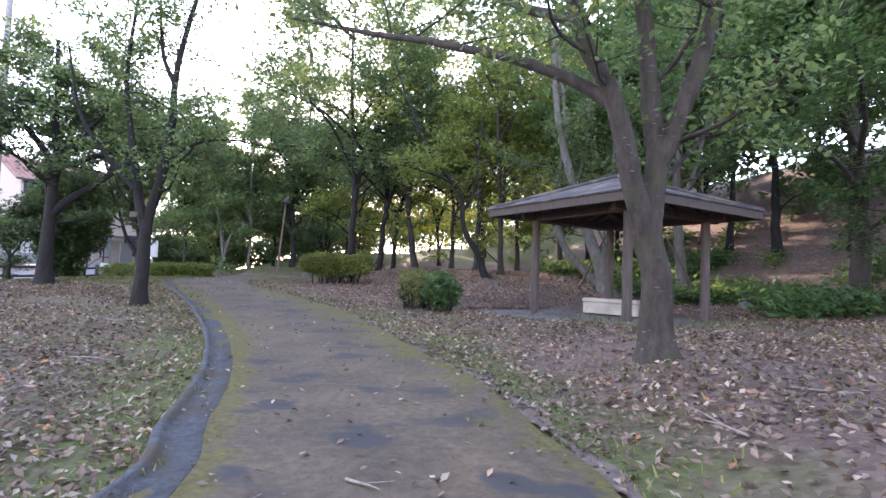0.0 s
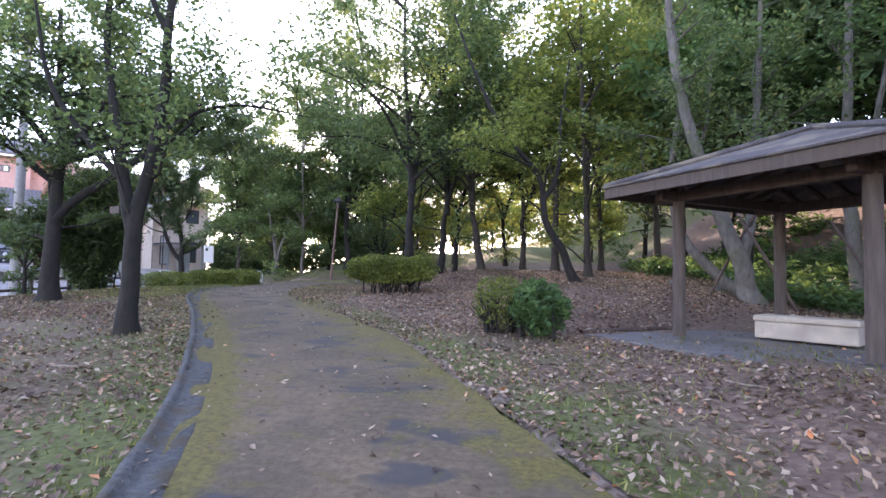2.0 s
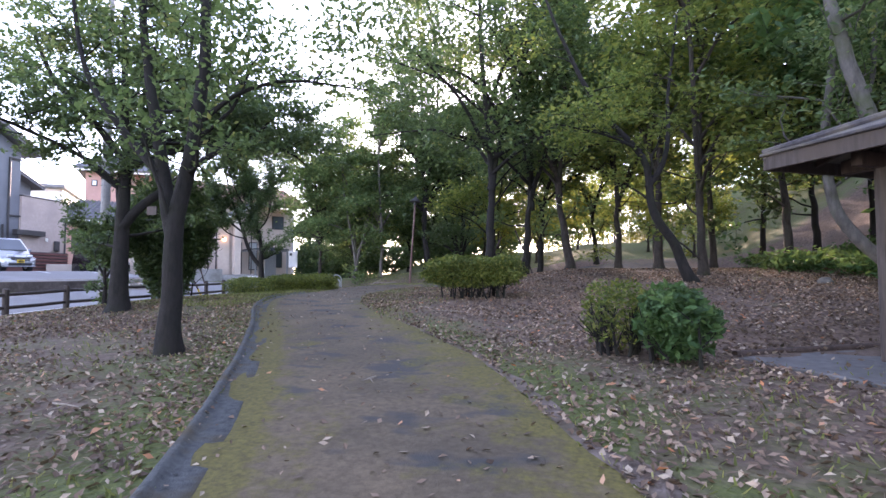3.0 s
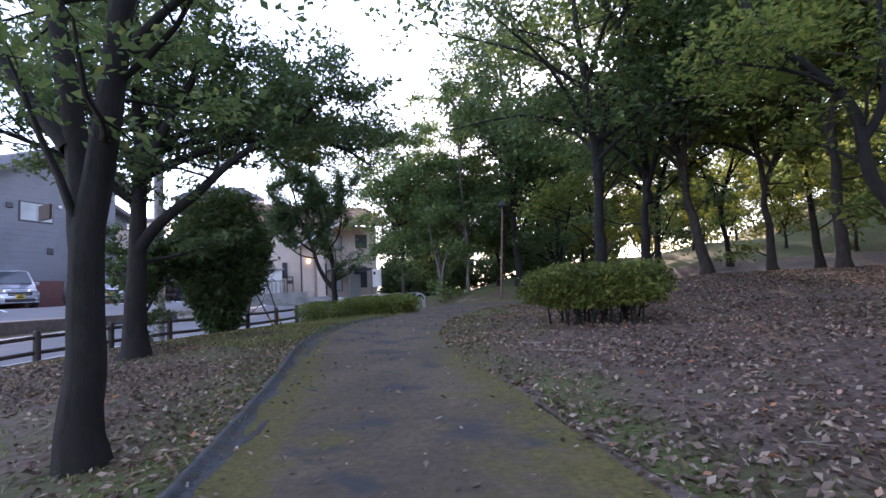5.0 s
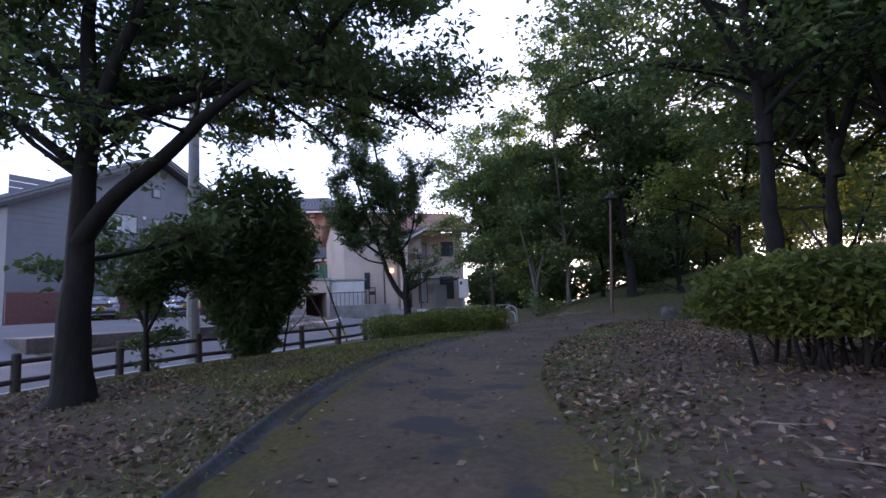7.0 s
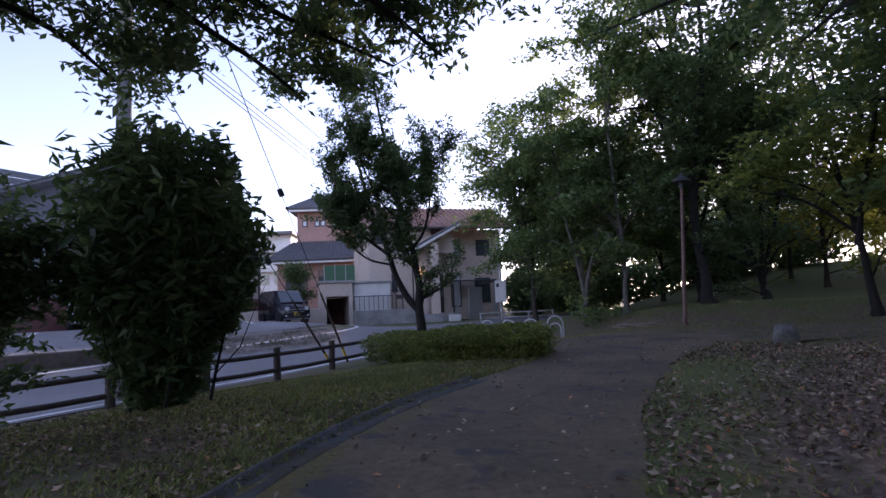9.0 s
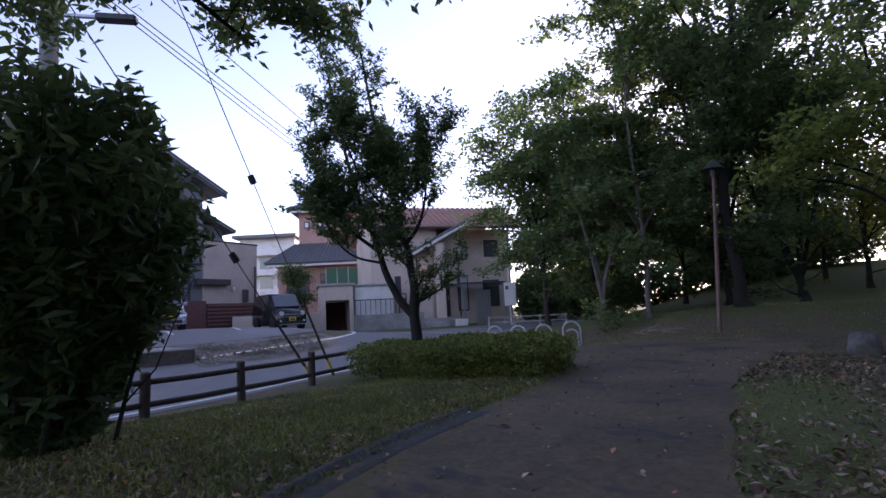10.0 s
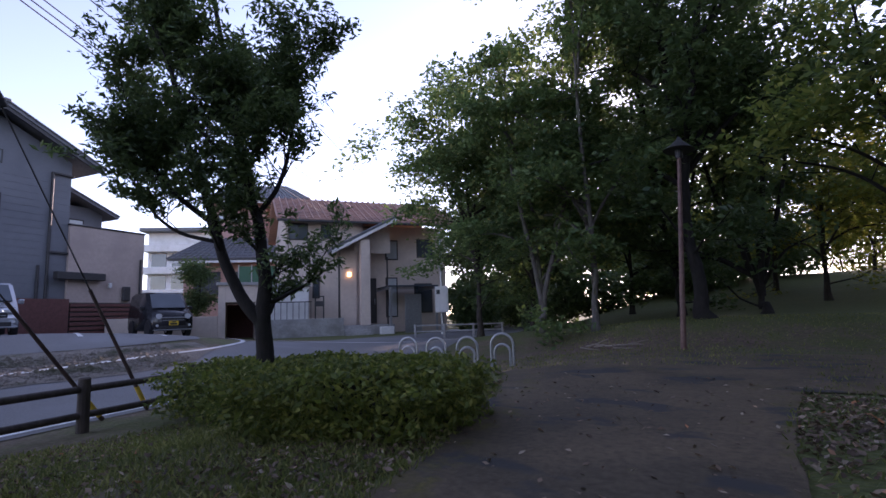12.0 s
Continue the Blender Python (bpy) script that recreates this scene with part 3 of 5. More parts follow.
        d /= np.linalg.norm(d)
        p = p + d * length / steps
    return np.array(out), np.array(rad)


def leaf_points(lines, per, spread, rng):
    """Places for leaves in flat sprays along twigs, thicker towards the tips."""
    out = []
    for pts in lines:
        n = len(pts) - 1
        u = (0.12 + 0.92 * rng.uniform(0, 1, per) ** 0.75) * n
        i = np.clip(u.astype(int), 0, n - 1)
        f = (u - i)[:, None]
        p = pts[i] * (1 - f) + pts[i + 1] * f
        out.append(p + rng.normal(size=(per, 3)) * spread * np.array([1, 1, 0.45]))
    return np.concatenate(out)


def tree(name, label, limbs, at, seed, bark_mat, leaf_mat, subs=6, sub_len=1.6, twigs=3, twig_len=0.8, per=40, spread=0.2, size=0.1, low=0.45, flat=0.5, lift=0.25, group="trees", category="tree", sides=9, long=1.0, rise=0.25, comb=0.0):
    """A tapered trunk and limbs, branches from them, and leaves along the twigs. limbs: (points, first radius, last radius), from the tree's foot."""
    rng = np.random.default_rng(seed)
    th = thing(name, at[0], at[1], gz(*at) - 0.03, 0, label, category, group)
    thick, thin, leafy = [], [], []
    for k, (pts, r0, r1) in enumerate(limbs):
        if k == 0:
            pts = [(pts[0][0], pts[0][1], -0.35)] + list(pts)
        line = catmull(pts, 4 * len(pts) + 2)
        w = np.linspace(0, 1, len(line))
        rad = r0 * (1 - w) + r1 * w
        if k == 0:
            rad = rad * (1 + 0.45 * np.exp(-np.maximum(line[:, 2], 0) / 0.22))
        line = line + np.array([[noise.noise(Vector((p[0] + 7 * c, p[1], p[2] * 1.5 + seed))) * 0.5 * r for c in range(3)] for p, r in zip(line, rad)])
        thick.append((line, rad))
        for s in range(subs if pts[-1][2] > 2.2 else 0):
            f = low + (1 - low) * (s + rng.uniform(0, 1)) / subs
            i = min(len(line) - 1, int(f * len(line)))
            out = rng.normal(size=3)
            out[2] = abs(out[2]) * 0.5 + rise
            b, br = grow(rng, line[i], out, sub_len * rng.uniform(0.6, 1.2) * (1.25 - 0.5 * f), max(0.012, min(0.05, rad[i] * 0.4)), lift)
            thin.append((b, br))
            leafy.append(b[3:])
            for _ in range(twigs):
                j = rng.integers(2, len(b))
                o2 = rng.normal(size=3) * (1, 1, 0.6) * (1 - 0.5 * comb) + (b[-1] - b[0]) * (0.6 + comb)
                tw, tr = grow(rng, b[j], o2, twig_len * rng.uniform(0.6, 1.3), max(0.006, br[j] * 0.5), lift * 0.5, 0.5, 3 if sides > 8 else 2)
                thin.append((tw, tr))
                leafy.append(tw)
        leafy.append(line[-4:])
    v, q = tubes(thick, sides)
    mesh_part("trunk", raw_mesh("trunk", v, q, bark_mat, True), th)
    if thin:
        v, q = tubes(thin, 3)
        tagged(mesh_part("branchwork", raw_mesh("branchwork", v, q, bark_mat, True), th), kind="stuff")
    if per and leafy:
        v, q = leaf_quads(leaf_points(leafy, per, spread, rng), size, rng, flat, long)
        tagged(mesh_part("crown", raw_mesh("crown", v, q, leaf_mat), th), kind="stuff")
    return th


# the big grey tree beside the pavilion
tree("tree", "large grey-barked tree forking low, with mossy pale-scarred trunk", [
    ([(0, 0, 0), (-0.03, 0, 0.8), (-0.1, 0.02, 1.5), (-0.05, 0.0, 2.3), (-0.1, 0.1, 3.4), (-0.25, 0.2, 5.5), (-0.2, 0.4, 8.5)], 0.215, 0.06),
    ([(-0.05, 0, 0.95), (-0.16, -0.03, 1.5), (-0.33, -0.1, 2.05), (-0.6, -0.1, 3.0), (-1.05, 0.0, 4.2), (-1.5, 0.3, 6.0), (-1.7, 0.5, 8.0)], 0.165, 0.05),
    ([(-0.05, 0, 2.3), (0.22, -0.05, 2.9), (0.55, -0.1, 4.0), (0.8, 0.1, 5.2), (1.2, 0.4, 7.5)], 0.13, 0.04),
    ([(-0.55, -0.1, 2.9), (-1.2, 0.3, 3.5), (-2.4, 0.9, 4.05), (-4.0, 1.8, 4.7), (-5.4, 2.6, 5.3)], 0.09, 0.025),
    ([(-0.9, -0.1, 3.9), (-1.6, 0.8, 4.6), (-2.2, 1.8, 5.6), (-2.6, 2.6, 7.0)], 0.08, 0.03)],
    (2.55, 6.12), 1, BARK_GREY, LEAF_MID, 9, 1.9, 4, 0.9, 46, 0.17, 0.085, 0.5, rise=0.1)
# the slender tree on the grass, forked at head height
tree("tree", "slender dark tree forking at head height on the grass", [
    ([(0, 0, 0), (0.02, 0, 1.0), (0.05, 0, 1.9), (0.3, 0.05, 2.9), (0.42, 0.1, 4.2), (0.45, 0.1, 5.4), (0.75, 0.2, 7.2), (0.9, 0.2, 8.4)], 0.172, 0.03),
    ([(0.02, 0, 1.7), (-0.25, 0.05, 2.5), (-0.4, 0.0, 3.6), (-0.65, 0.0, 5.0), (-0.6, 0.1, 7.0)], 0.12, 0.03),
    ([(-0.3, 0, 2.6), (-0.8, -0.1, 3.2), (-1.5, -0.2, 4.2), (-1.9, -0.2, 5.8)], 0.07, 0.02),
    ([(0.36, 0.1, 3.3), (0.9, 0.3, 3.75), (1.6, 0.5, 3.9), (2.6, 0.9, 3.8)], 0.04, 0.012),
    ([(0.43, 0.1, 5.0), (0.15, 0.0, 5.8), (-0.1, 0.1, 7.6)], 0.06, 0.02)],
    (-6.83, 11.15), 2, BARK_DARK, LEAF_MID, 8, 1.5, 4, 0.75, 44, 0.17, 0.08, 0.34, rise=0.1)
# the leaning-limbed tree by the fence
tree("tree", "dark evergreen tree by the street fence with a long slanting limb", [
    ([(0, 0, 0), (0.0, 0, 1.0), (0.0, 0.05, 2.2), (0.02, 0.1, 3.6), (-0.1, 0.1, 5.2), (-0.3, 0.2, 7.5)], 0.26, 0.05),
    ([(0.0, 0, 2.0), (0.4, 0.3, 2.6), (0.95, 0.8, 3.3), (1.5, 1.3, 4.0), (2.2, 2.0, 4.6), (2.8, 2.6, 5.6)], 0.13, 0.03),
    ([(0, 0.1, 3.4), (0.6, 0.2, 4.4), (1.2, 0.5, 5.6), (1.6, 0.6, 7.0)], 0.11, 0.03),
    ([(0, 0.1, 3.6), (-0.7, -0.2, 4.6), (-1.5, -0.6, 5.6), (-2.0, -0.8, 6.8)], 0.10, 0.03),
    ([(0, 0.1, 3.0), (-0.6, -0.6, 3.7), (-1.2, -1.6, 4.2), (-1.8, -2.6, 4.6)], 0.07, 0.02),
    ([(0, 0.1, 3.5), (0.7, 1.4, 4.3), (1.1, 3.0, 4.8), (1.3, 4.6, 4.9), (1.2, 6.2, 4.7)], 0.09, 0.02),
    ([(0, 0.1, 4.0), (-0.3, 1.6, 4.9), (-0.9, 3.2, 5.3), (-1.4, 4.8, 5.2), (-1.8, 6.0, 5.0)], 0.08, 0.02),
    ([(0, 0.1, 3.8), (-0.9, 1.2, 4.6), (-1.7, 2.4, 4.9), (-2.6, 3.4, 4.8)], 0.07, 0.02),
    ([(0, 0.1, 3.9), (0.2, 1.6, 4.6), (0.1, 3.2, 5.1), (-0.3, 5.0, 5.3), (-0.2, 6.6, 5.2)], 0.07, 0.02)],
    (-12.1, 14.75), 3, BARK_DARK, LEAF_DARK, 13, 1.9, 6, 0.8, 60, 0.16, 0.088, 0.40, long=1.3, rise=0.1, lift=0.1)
# the street-side tree standing in the low hedge
tree("tree", "airy upright tree with a curved forked trunk in the low hedge", [
    ([(0, 0, 0), (0.02, 0, 0.8), (-0.03, -0.02, 1.5), (0.0, 0.0, 2.15), (-0.1, -0.08, 2.9), (-0.22, -0.16, 3.5), (-0.45, -0.3, 4.8), (-0.75, -0.55, 6.8), (-0.95, -0.7, 8.6)], 0.17, 0.02),
    ([(-0.03, -0.02, 1.4), (-0.33, -0.25, 1.85), (-0.57, -0.43, 2.6), (-0.76, -0.57, 3.4), (-1.05, -0.8, 4.4), (-1.4, -1.05, 6.2), (-1.6, -1.2, 7.6)], 0.11, 0.02),
    ([(-0.7, -0.5, 3.0), (-1.3, -1.0, 3.7), (-1.75, -1.3, 4.6), (-2.1, -1.55, 6.0)], 0.05, 0.015),
    ([(-0.15, -0.1, 3.1), (0.15, 0.12, 3.6), (0.3, 0.25, 4.4), (0.35, 0.3, 5.8)], 0.05, 0.015),
    ([(-0.6, -0.4, 2.7), (-1.1, -0.9, 2.9), (-1.5, -1.2, 3.4), (-1.75, -1.4, 4.2)], 0.035, 0.012),
    ([(-0.3, -0.2, 3.8), (-0.6, -0.9, 4.6), (-0.8, -1.5, 6.0)], 0.04, 0.012),
    ([(-0.3, -0.2, 3.6), (-0.9, 0.3, 4.4), (-1.3, 0.8, 5.8)], 0.04, 0.012)],
    (-16.7, 26.1), 4, BARK_DARK, LEAF_DARK, 13, 1.0, 6, 0.75, 66, 0.085, 0.062, 0.28, lift=0.6, long=1.6, rise=0.75, comb=0.8)
# the small bushy tree by the fence
tree("small_tree", "small bushy evergreen with a thin stem by the fence", [
    ([(0, 0, 0), (0.02, 0, 0.5), (0.0, 0, 1.1), (0.05, 0.05, 1.8), (0.0, 0, 2.7)], 0.07, 0.02),
    ([(0, 0, 0.8), (0.25, 0.2, 1.4), (0.4, 0.4, 2.3)], 0.04, 0.012), ([(0, 0, 0.9), (-0.3, -0.15, 1.5), (-0.45, -0.3, 2.4)], 0.04, 0.012)],
    (-15.1, 16.8), 5, BARK_DARK, LEAF_DARK, 9, 0.8, 4, 0.45, 40, 0.12, 0.085, 0.3, group="shrubs", long=1.3)


def bush(name, label, at, seed, width, depth, height, count, size, leaf, stems=7, foot=0.25, turn=0.0, boxy=0.0, skin=0.35, group="shrubs", category="shrub", long=1.2, taper=0.0, fringe=0.045):
    """A shrub: thin stems from the ground and a shell of leaves with an uneven outline."""
    rng = np.random.default_rng(seed)
    th = thing(name, at[0], at[1], gz(*at) - 0.02, turn, label, category, group)
    lines = []
    for _ in range(stems):
        a = rng.uniform(-0.35, 0.35, 2) * (width, depth) * (1 - 0.75 * taper)
        b, r = grow(rng, (a[0], a[1], 0), (rng.normal() * 0.25, rng.normal() * 0.25, 1), height * rng.uniform(0.5, 0.72), 0.028, 0.75, 0.16)
        lines.append((b, r))
        for _ in range(4):
            lines.append(grow(rng, b[rng.integers(1, 5)], (rng.normal(), rng.normal(), 0.9), height * 0.4, 0.012, 0.3, 0.4, 3))
    v, q = tubes(lines, 5)
    tagged(mesh_part("stemwork", raw_mesh("stemwork", v, q, BARK_DARK, True), th), kind="stuff")
    d = rng.normal(size=(count, 3))
    d /= np.linalg.norm(d, axis=1)[:, None]
    if boxy:
        d /= (np.abs(d) ** (2 + boxy)).sum(1)[:, None] ** (1 / (2 + boxy))
    r = 1 - skin * rng.uniform(0, 1, count) ** 1.6 + np.abs(rng.normal(size=count)) * fringe
    off = rng.uniform(0, 50)
    lump = np.array([noise.noise(Vector(p * 2.6) + Vector((off, 0, 0))) * 0.24 + noise.noise(Vector(p * 7.0) + Vector((0, off, 0))) * 0.07 for p in d])
    p = d * (r + lump)[:, None] * (width / 2, depth / 2, (height - foot) / 2) + (0, 0, foot + (height - foot) / 2)
    low = np.clip(1 - p[:, 2] / (height * 0.55), 0, 1)[:, None]
    p[:, :2] *= 1 - taper * low
    p = p[p[:, 2] > 0.03]
    v, q = leaf_quads(p, size, rng, 0.35, long)
    tagged(mesh_part("foliage", raw_mesh("foliage", v, q, leaf), th), kind="stuff")
    return th


bush("shrub", "tall dense dark evergreen shrub by the fence", (-14.84, 18.9), 11, 2.8, 2.7, 4.15, 18000, 0.10, LEAF_DARK, 9, 0.05, skin=0.8, taper=0.55, long=1.8, fringe=0.085)
bush("clipped_hedge", "clipped green hedge with bare stems on the leafy mound", (-4.4, 18.75), 12, 2.5, 1.15, 1.1, 15000, 0.06, LEAF_HEDGE, 30, 0.36, -4, 2.2, 0.6, "hedges", "hedge")
bush("shrub", "small rounded green shrub among fallen leaves", (-0.2, 12.05), 13, 0.85, 0.8, 0.9, 2900, 0.08, LEAF_FERN, 11, 0.08, 0, 0.0, 0.7)
bush("shrub", "thin brownish shrub half bare of leaves", (-0.85, 12.5), 14, 0.8, 0.75, 0.92, 1700, 0.05, LEAF_HEDGE, 16, 0.15, 0, 2.0, 0.6)
bush("low_hedge", "low clipped hedge round the foot of the tree", (-16.5, 26.2), 15, 3.3, 2.2, 0.80, 15000, 0.055, LEAF_HEDGE, 18, 0.0, 8, 2.5, 0.4, "hedges", "hedge")
bush("low_hedge", "low clipped dark hedge beside the path", (-13.95, 25.4), 16, 2.7, 2.1, 0.74, 16500, 0.055, LEAF_HEDGE, 24, 0.0, 15, 2.0, 0.4, "hedges", "hedge")


def wood_limbs(rng, height, r, fork, count, spread, stems=2):
    """Trunk of a woodland tree, forking into steep stems that carry flatter limbs."""
    limbs = []
    a0 = rng.uniform(0, 2 * math.pi)
    lean = rng.normal(size=2) * 0.035 * height
    foot = np.array([lean[0] * 0.4, lean[1] * 0.4, fork])
    tops = []
    for k in range(stems):
        a = a0 + 2 * math.pi * (k + rng.uniform(-0.2, 0.2)) / stems
        s = spread * (0.12 + 0.28 * rng.uniform(0, 1))
        top = np.array([lean[0] + math.cos(a) * s * 1.5, lean[1] + math.sin(a) * s * 1.5, height * rng.uniform(0.82, 1.0)])
        mid = foot * 0.45 + top * 0.55 + np.array([math.cos(a), math.sin(a), 0]) * s * 0.5
        if k == 0:
            limbs.append(([(0, 0, 0), tuple(foot * (0.5, 0.5, 0.5)), tuple(foot), tuple(mid), tuple(top)], r, 0.03))
        else:
            limbs.append(([tuple(foot * (1, 1, 0.86)), tuple(foot * 0.8 + mid * 0.2), tuple(mid), tuple(top)], r * 0.68, 0.03))
        tops.append((mid, top))
    for k in range(count):
        mid, top = tops[k % stems]
        f = rng.uniform(0, 1) ** 1.2
        base = foot * (1 - f) + (mid * (1 - f) + top * f) * f
        a = 2.4 * k + rng.uniform(-0.5, 0.5)
        s = spread * rng.uniform(0.65, 1.15) * (1 - 0.45 * f)
        end = base + np.array([math.cos(a) * s, math.sin(a) * s, height * rng.uniform(0.04, 0.20)])
        limbs.append(([tuple(base), tuple(base * 0.55 + end * 0.45 + (0, 0, height * 0.04)), tuple(end)], r * 0.36, 0.02))
    return limbs


def wood_tree(label, at, seed, height, r, fork, count, spread, bark_mat, leaf_mat, per=40, size=0.18, low=0.3, subs=5, fuzz=0.28, stems=2, flat=0.7):
    rng = np.random.default_rng(seed + 1000)
    return tree("tree", label, wood_limbs(rng, height, r, fork, count, spread, stems), at, seed, bark_mat, leaf_mat, subs, spread * 0.6, 4, spread * 0.34, per, fuzz, size, low, flat, 0.08, "woodland trees", sides=8, rise=0.1)


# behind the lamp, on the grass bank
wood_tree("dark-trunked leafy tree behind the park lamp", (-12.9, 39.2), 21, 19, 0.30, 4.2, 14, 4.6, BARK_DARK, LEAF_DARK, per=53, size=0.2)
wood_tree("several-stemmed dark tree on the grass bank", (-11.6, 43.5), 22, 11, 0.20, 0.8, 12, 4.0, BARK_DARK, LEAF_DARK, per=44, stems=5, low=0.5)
wood_tree("pale slim-trunked tree on the grass bank", (-16.2, 38.6), 23, 12.5, 0.16, 2.6, 9, 3.3, BARK_PALE, LEAF_MID, per=58)
wood_tree("pale forked tree on the grass bank", (-18.4, 38.8), 24, 12, 0.19, 1.1, 10, 3.5, BARK_PALE, LEAF_MID, per=58, stems=3, low=0.45)
wood_tree("leafy tree beside the street houses", (-22.7, 41.3), 25, 11.5, 0.18, 3.2, 13, 4.2, BARK_BROWN, LEAF_MID, per=50, stems=3)
wood_tree("leafy tree beside the street houses", (-21.6, 44.4), 26, 11, 0.18, 2.2, 10, 3.3, BARK_BROWN, LEAF_MID, per=46)
wood_tree("dark leafy tree behind the lamp", (-14.8, 44.8), 20, 12, 0.2, 2.0, 12, 3.8, BARK_DARK, LEAF_DARK, per=42, size=0.2)
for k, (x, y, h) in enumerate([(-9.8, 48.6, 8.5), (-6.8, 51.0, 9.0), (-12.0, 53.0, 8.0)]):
    wood_tree("sunlit yellow-green tree at the edge of the lawn", (x, y), 130 + k, h, 0.16, 1.8, 11, 3.6, BARK_BROWN, LEAF_SUNLIT, per=28, size=0.17, flat=1.1)
wood_tree("dark leafy tree between houses and bank", (-24.5, 49.5), 28, 9, 0.17, 1.6, 10, 3.0, BARK_DARK, LEAF_DARK, per=53, size=0.2)
wood_tree("dark leafy tree between houses and bank", (-18.0, 48.5), 29, 10, 0.17, 1.6, 10, 3.2, BARK_DARK, LEAF_DARK, per=53, size=0.2)
wood_tree("leafy tree beyond the beige house", (-31.0, 53.0), 96, 9, 0.17, 1.6, 9, 3.0, BARK_DARK, LEAF_DARK, per=46, size=0.2)
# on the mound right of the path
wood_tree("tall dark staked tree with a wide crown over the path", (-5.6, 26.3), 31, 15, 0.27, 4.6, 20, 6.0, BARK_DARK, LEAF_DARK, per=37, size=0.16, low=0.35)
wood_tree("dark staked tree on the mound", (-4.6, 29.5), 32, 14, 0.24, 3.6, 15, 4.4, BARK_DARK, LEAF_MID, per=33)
wood_tree("woodland tree on the leafy mound", (-2.5, 29.0), 33, 13, 0.25, 3.8, 12, 3.4, BARK_BROWN, LEAF_MID, per=30)
wood_tree("woodland tree on the leafy mound", (-0.4, 30.5), 34, 11, 0.19, 3.2, 11, 3.1, BARK_BROWN, LEAF_LIGHT, per=25)
wood_tree("woodland tree on the leafy mound", (1.0, 27.0), 35, 13, 0.22, 3.9, 11, 3.3, BARK_BROWN, LEAF_MID, per=25)
wood_tree("woodland tree with low spreading sprays", (2.0, 23.6), 36, 10.5, 0.19, 2.6, 13, 3.4, BARK_BROWN, LEAF_LIGHT, per=25, low=0.25, flat=1.1)
wood_tree("slim woodland tree on the mound", (3.4, 29.5), 37, 12, 0.18, 4.2, 9, 3.1, BARK_BROWN, LEAF_MID, per=25)
wood_tree("slim woodland tree on the mound", (-7.5, 36.8), 38, 10, 0.17, 2.6, 9, 3.0, BARK_DARK, LEAF_LIGHT, per=25)
wood_tree("slim woodland tree on the mound", (-1.5, 37.5), 39, 10.5, 0.17, 3.0, 9, 3.0, BARK_DARK, LEAF_LIGHT, per=24)
wood_tree("slim woodland tree on the mound", (5.2, 26.2), 40, 12.5, 0.20, 4.4, 9, 3.2, BARK_BROWN, LEAF_MID, per=25)
wood_tree("dense tree between mound and lawn", (-4.6, 35.6), 47, 13, 0.22, 4.0, 14, 4.0, BARK_DARK, LEAF_MID, per=32, size=0.2)
wood_tree("dense tree between mound and lawn", (1.6, 34.4), 48, 12.5, 0.2, 4.0, 13, 4.0, BARK_BROWN, LEAF_MID, per=30, size=0.2)
tree("tree", "crooked dark tree leaning far over the mound", [
    ([(0, 0, 0), (-0.45, -0.15, 1.0), (-1.0, -0.35, 2.0), (-1.2, -0.42, 3.4), (-2.3, -0.8, 4.7), (-3.2, -1.15, 6.5), (-3.9, -1.4, 8.4)], 0.17, 0.03),
    ([(-1.1, -0.4, 2.6), (-0.6, -0.1, 3.6), (-0.5, 0.1, 5.2), (-0.2, 0.2, 7.6)], 0.09, 0.025),
    ([(-1.25, -0.45, 3.6), (-2.2, -1.3, 3.9), (-3.4, -2.0, 4.1)], 0.05, 0.015)],
    (1.25, 20.6), 45, BARK_DARK, LEAF_LIGHT, 8, 1.6, 4, 0.9, 34, 0.2, 0.11, 0.4, flat=1.0, rise=0.05, lift=0.05)

# pale crooked trees behind the pavilion
tree("tree", "pale crooked tree bending over behind the pavilion", [
    ([(0, 0, 0), (-0.9, 0.3, 0.75), (-1.6, 0.5, 1.6), (-1.85, 0.6, 2.7), (-1.8, 0.6, 4.2), (-1.6, 0.8, 6.0), (-1.9, 0.9, 9.0)], 0.17, 0.05),
    ([(-1.85, 0.6, 3.0), (-1.3, 0.6, 3.8), (-0.9, 0.8, 5.0), (-0.7, 0.9, 7.5)], 0.08, 0.03)],
    (5.4, 17.6), 41, BARK_PALE, LEAF_MID, 9, 2.0, 4, 1.0, 34, 0.22, 0.11, 0.5, rise=0.05)
tree("tree", "thick pale leaning tree behind the pavilion", [
    ([(0, 0, 0), (-0.3, 0.1, 1.2), (-0.75, 0.2, 2.6), (-1.3, 0.3, 4.4), (-1.7, 0.3, 6.5), (-1.8, 0.4, 9.5)], 0.26, 0.07),
    ([(-0.2, 0.1, 1.0), (0.15, 0.3, 2.4), (0.3, 0.4, 4.5), (0.5, 0.5, 8.0)], 0.15, 0.05)],
    (4.9, 16.7), 42, BARK_PALE, LEAF_MID, 9, 2.0, 4, 1.0, 34, 0.22, 0.11, 0.5, rise=0.05)
tree("tree", "pale straight tree behind the pavilion roof", [
    ([(0, 0, 0), (-0.1, 0, 1.5), (-0.2, 0.1, 3.5), (-0.1, 0.1, 6.0), (0.1, 0.2, 10.0)], 0.24, 0.06),
    ([(-0.15, 0, 3.0), (0.4, 0.1, 4.4), (0.9, 0.2, 6.5), (1.2, 0.3, 9.0)], 0.1, 0.03)],
    (7.6, 17.4), 43, BARK_PALE, LEAF_DARK, 9, 2.2, 4, 1.1, 34, 0.22, 0.12, 0.5, rise=0.05)
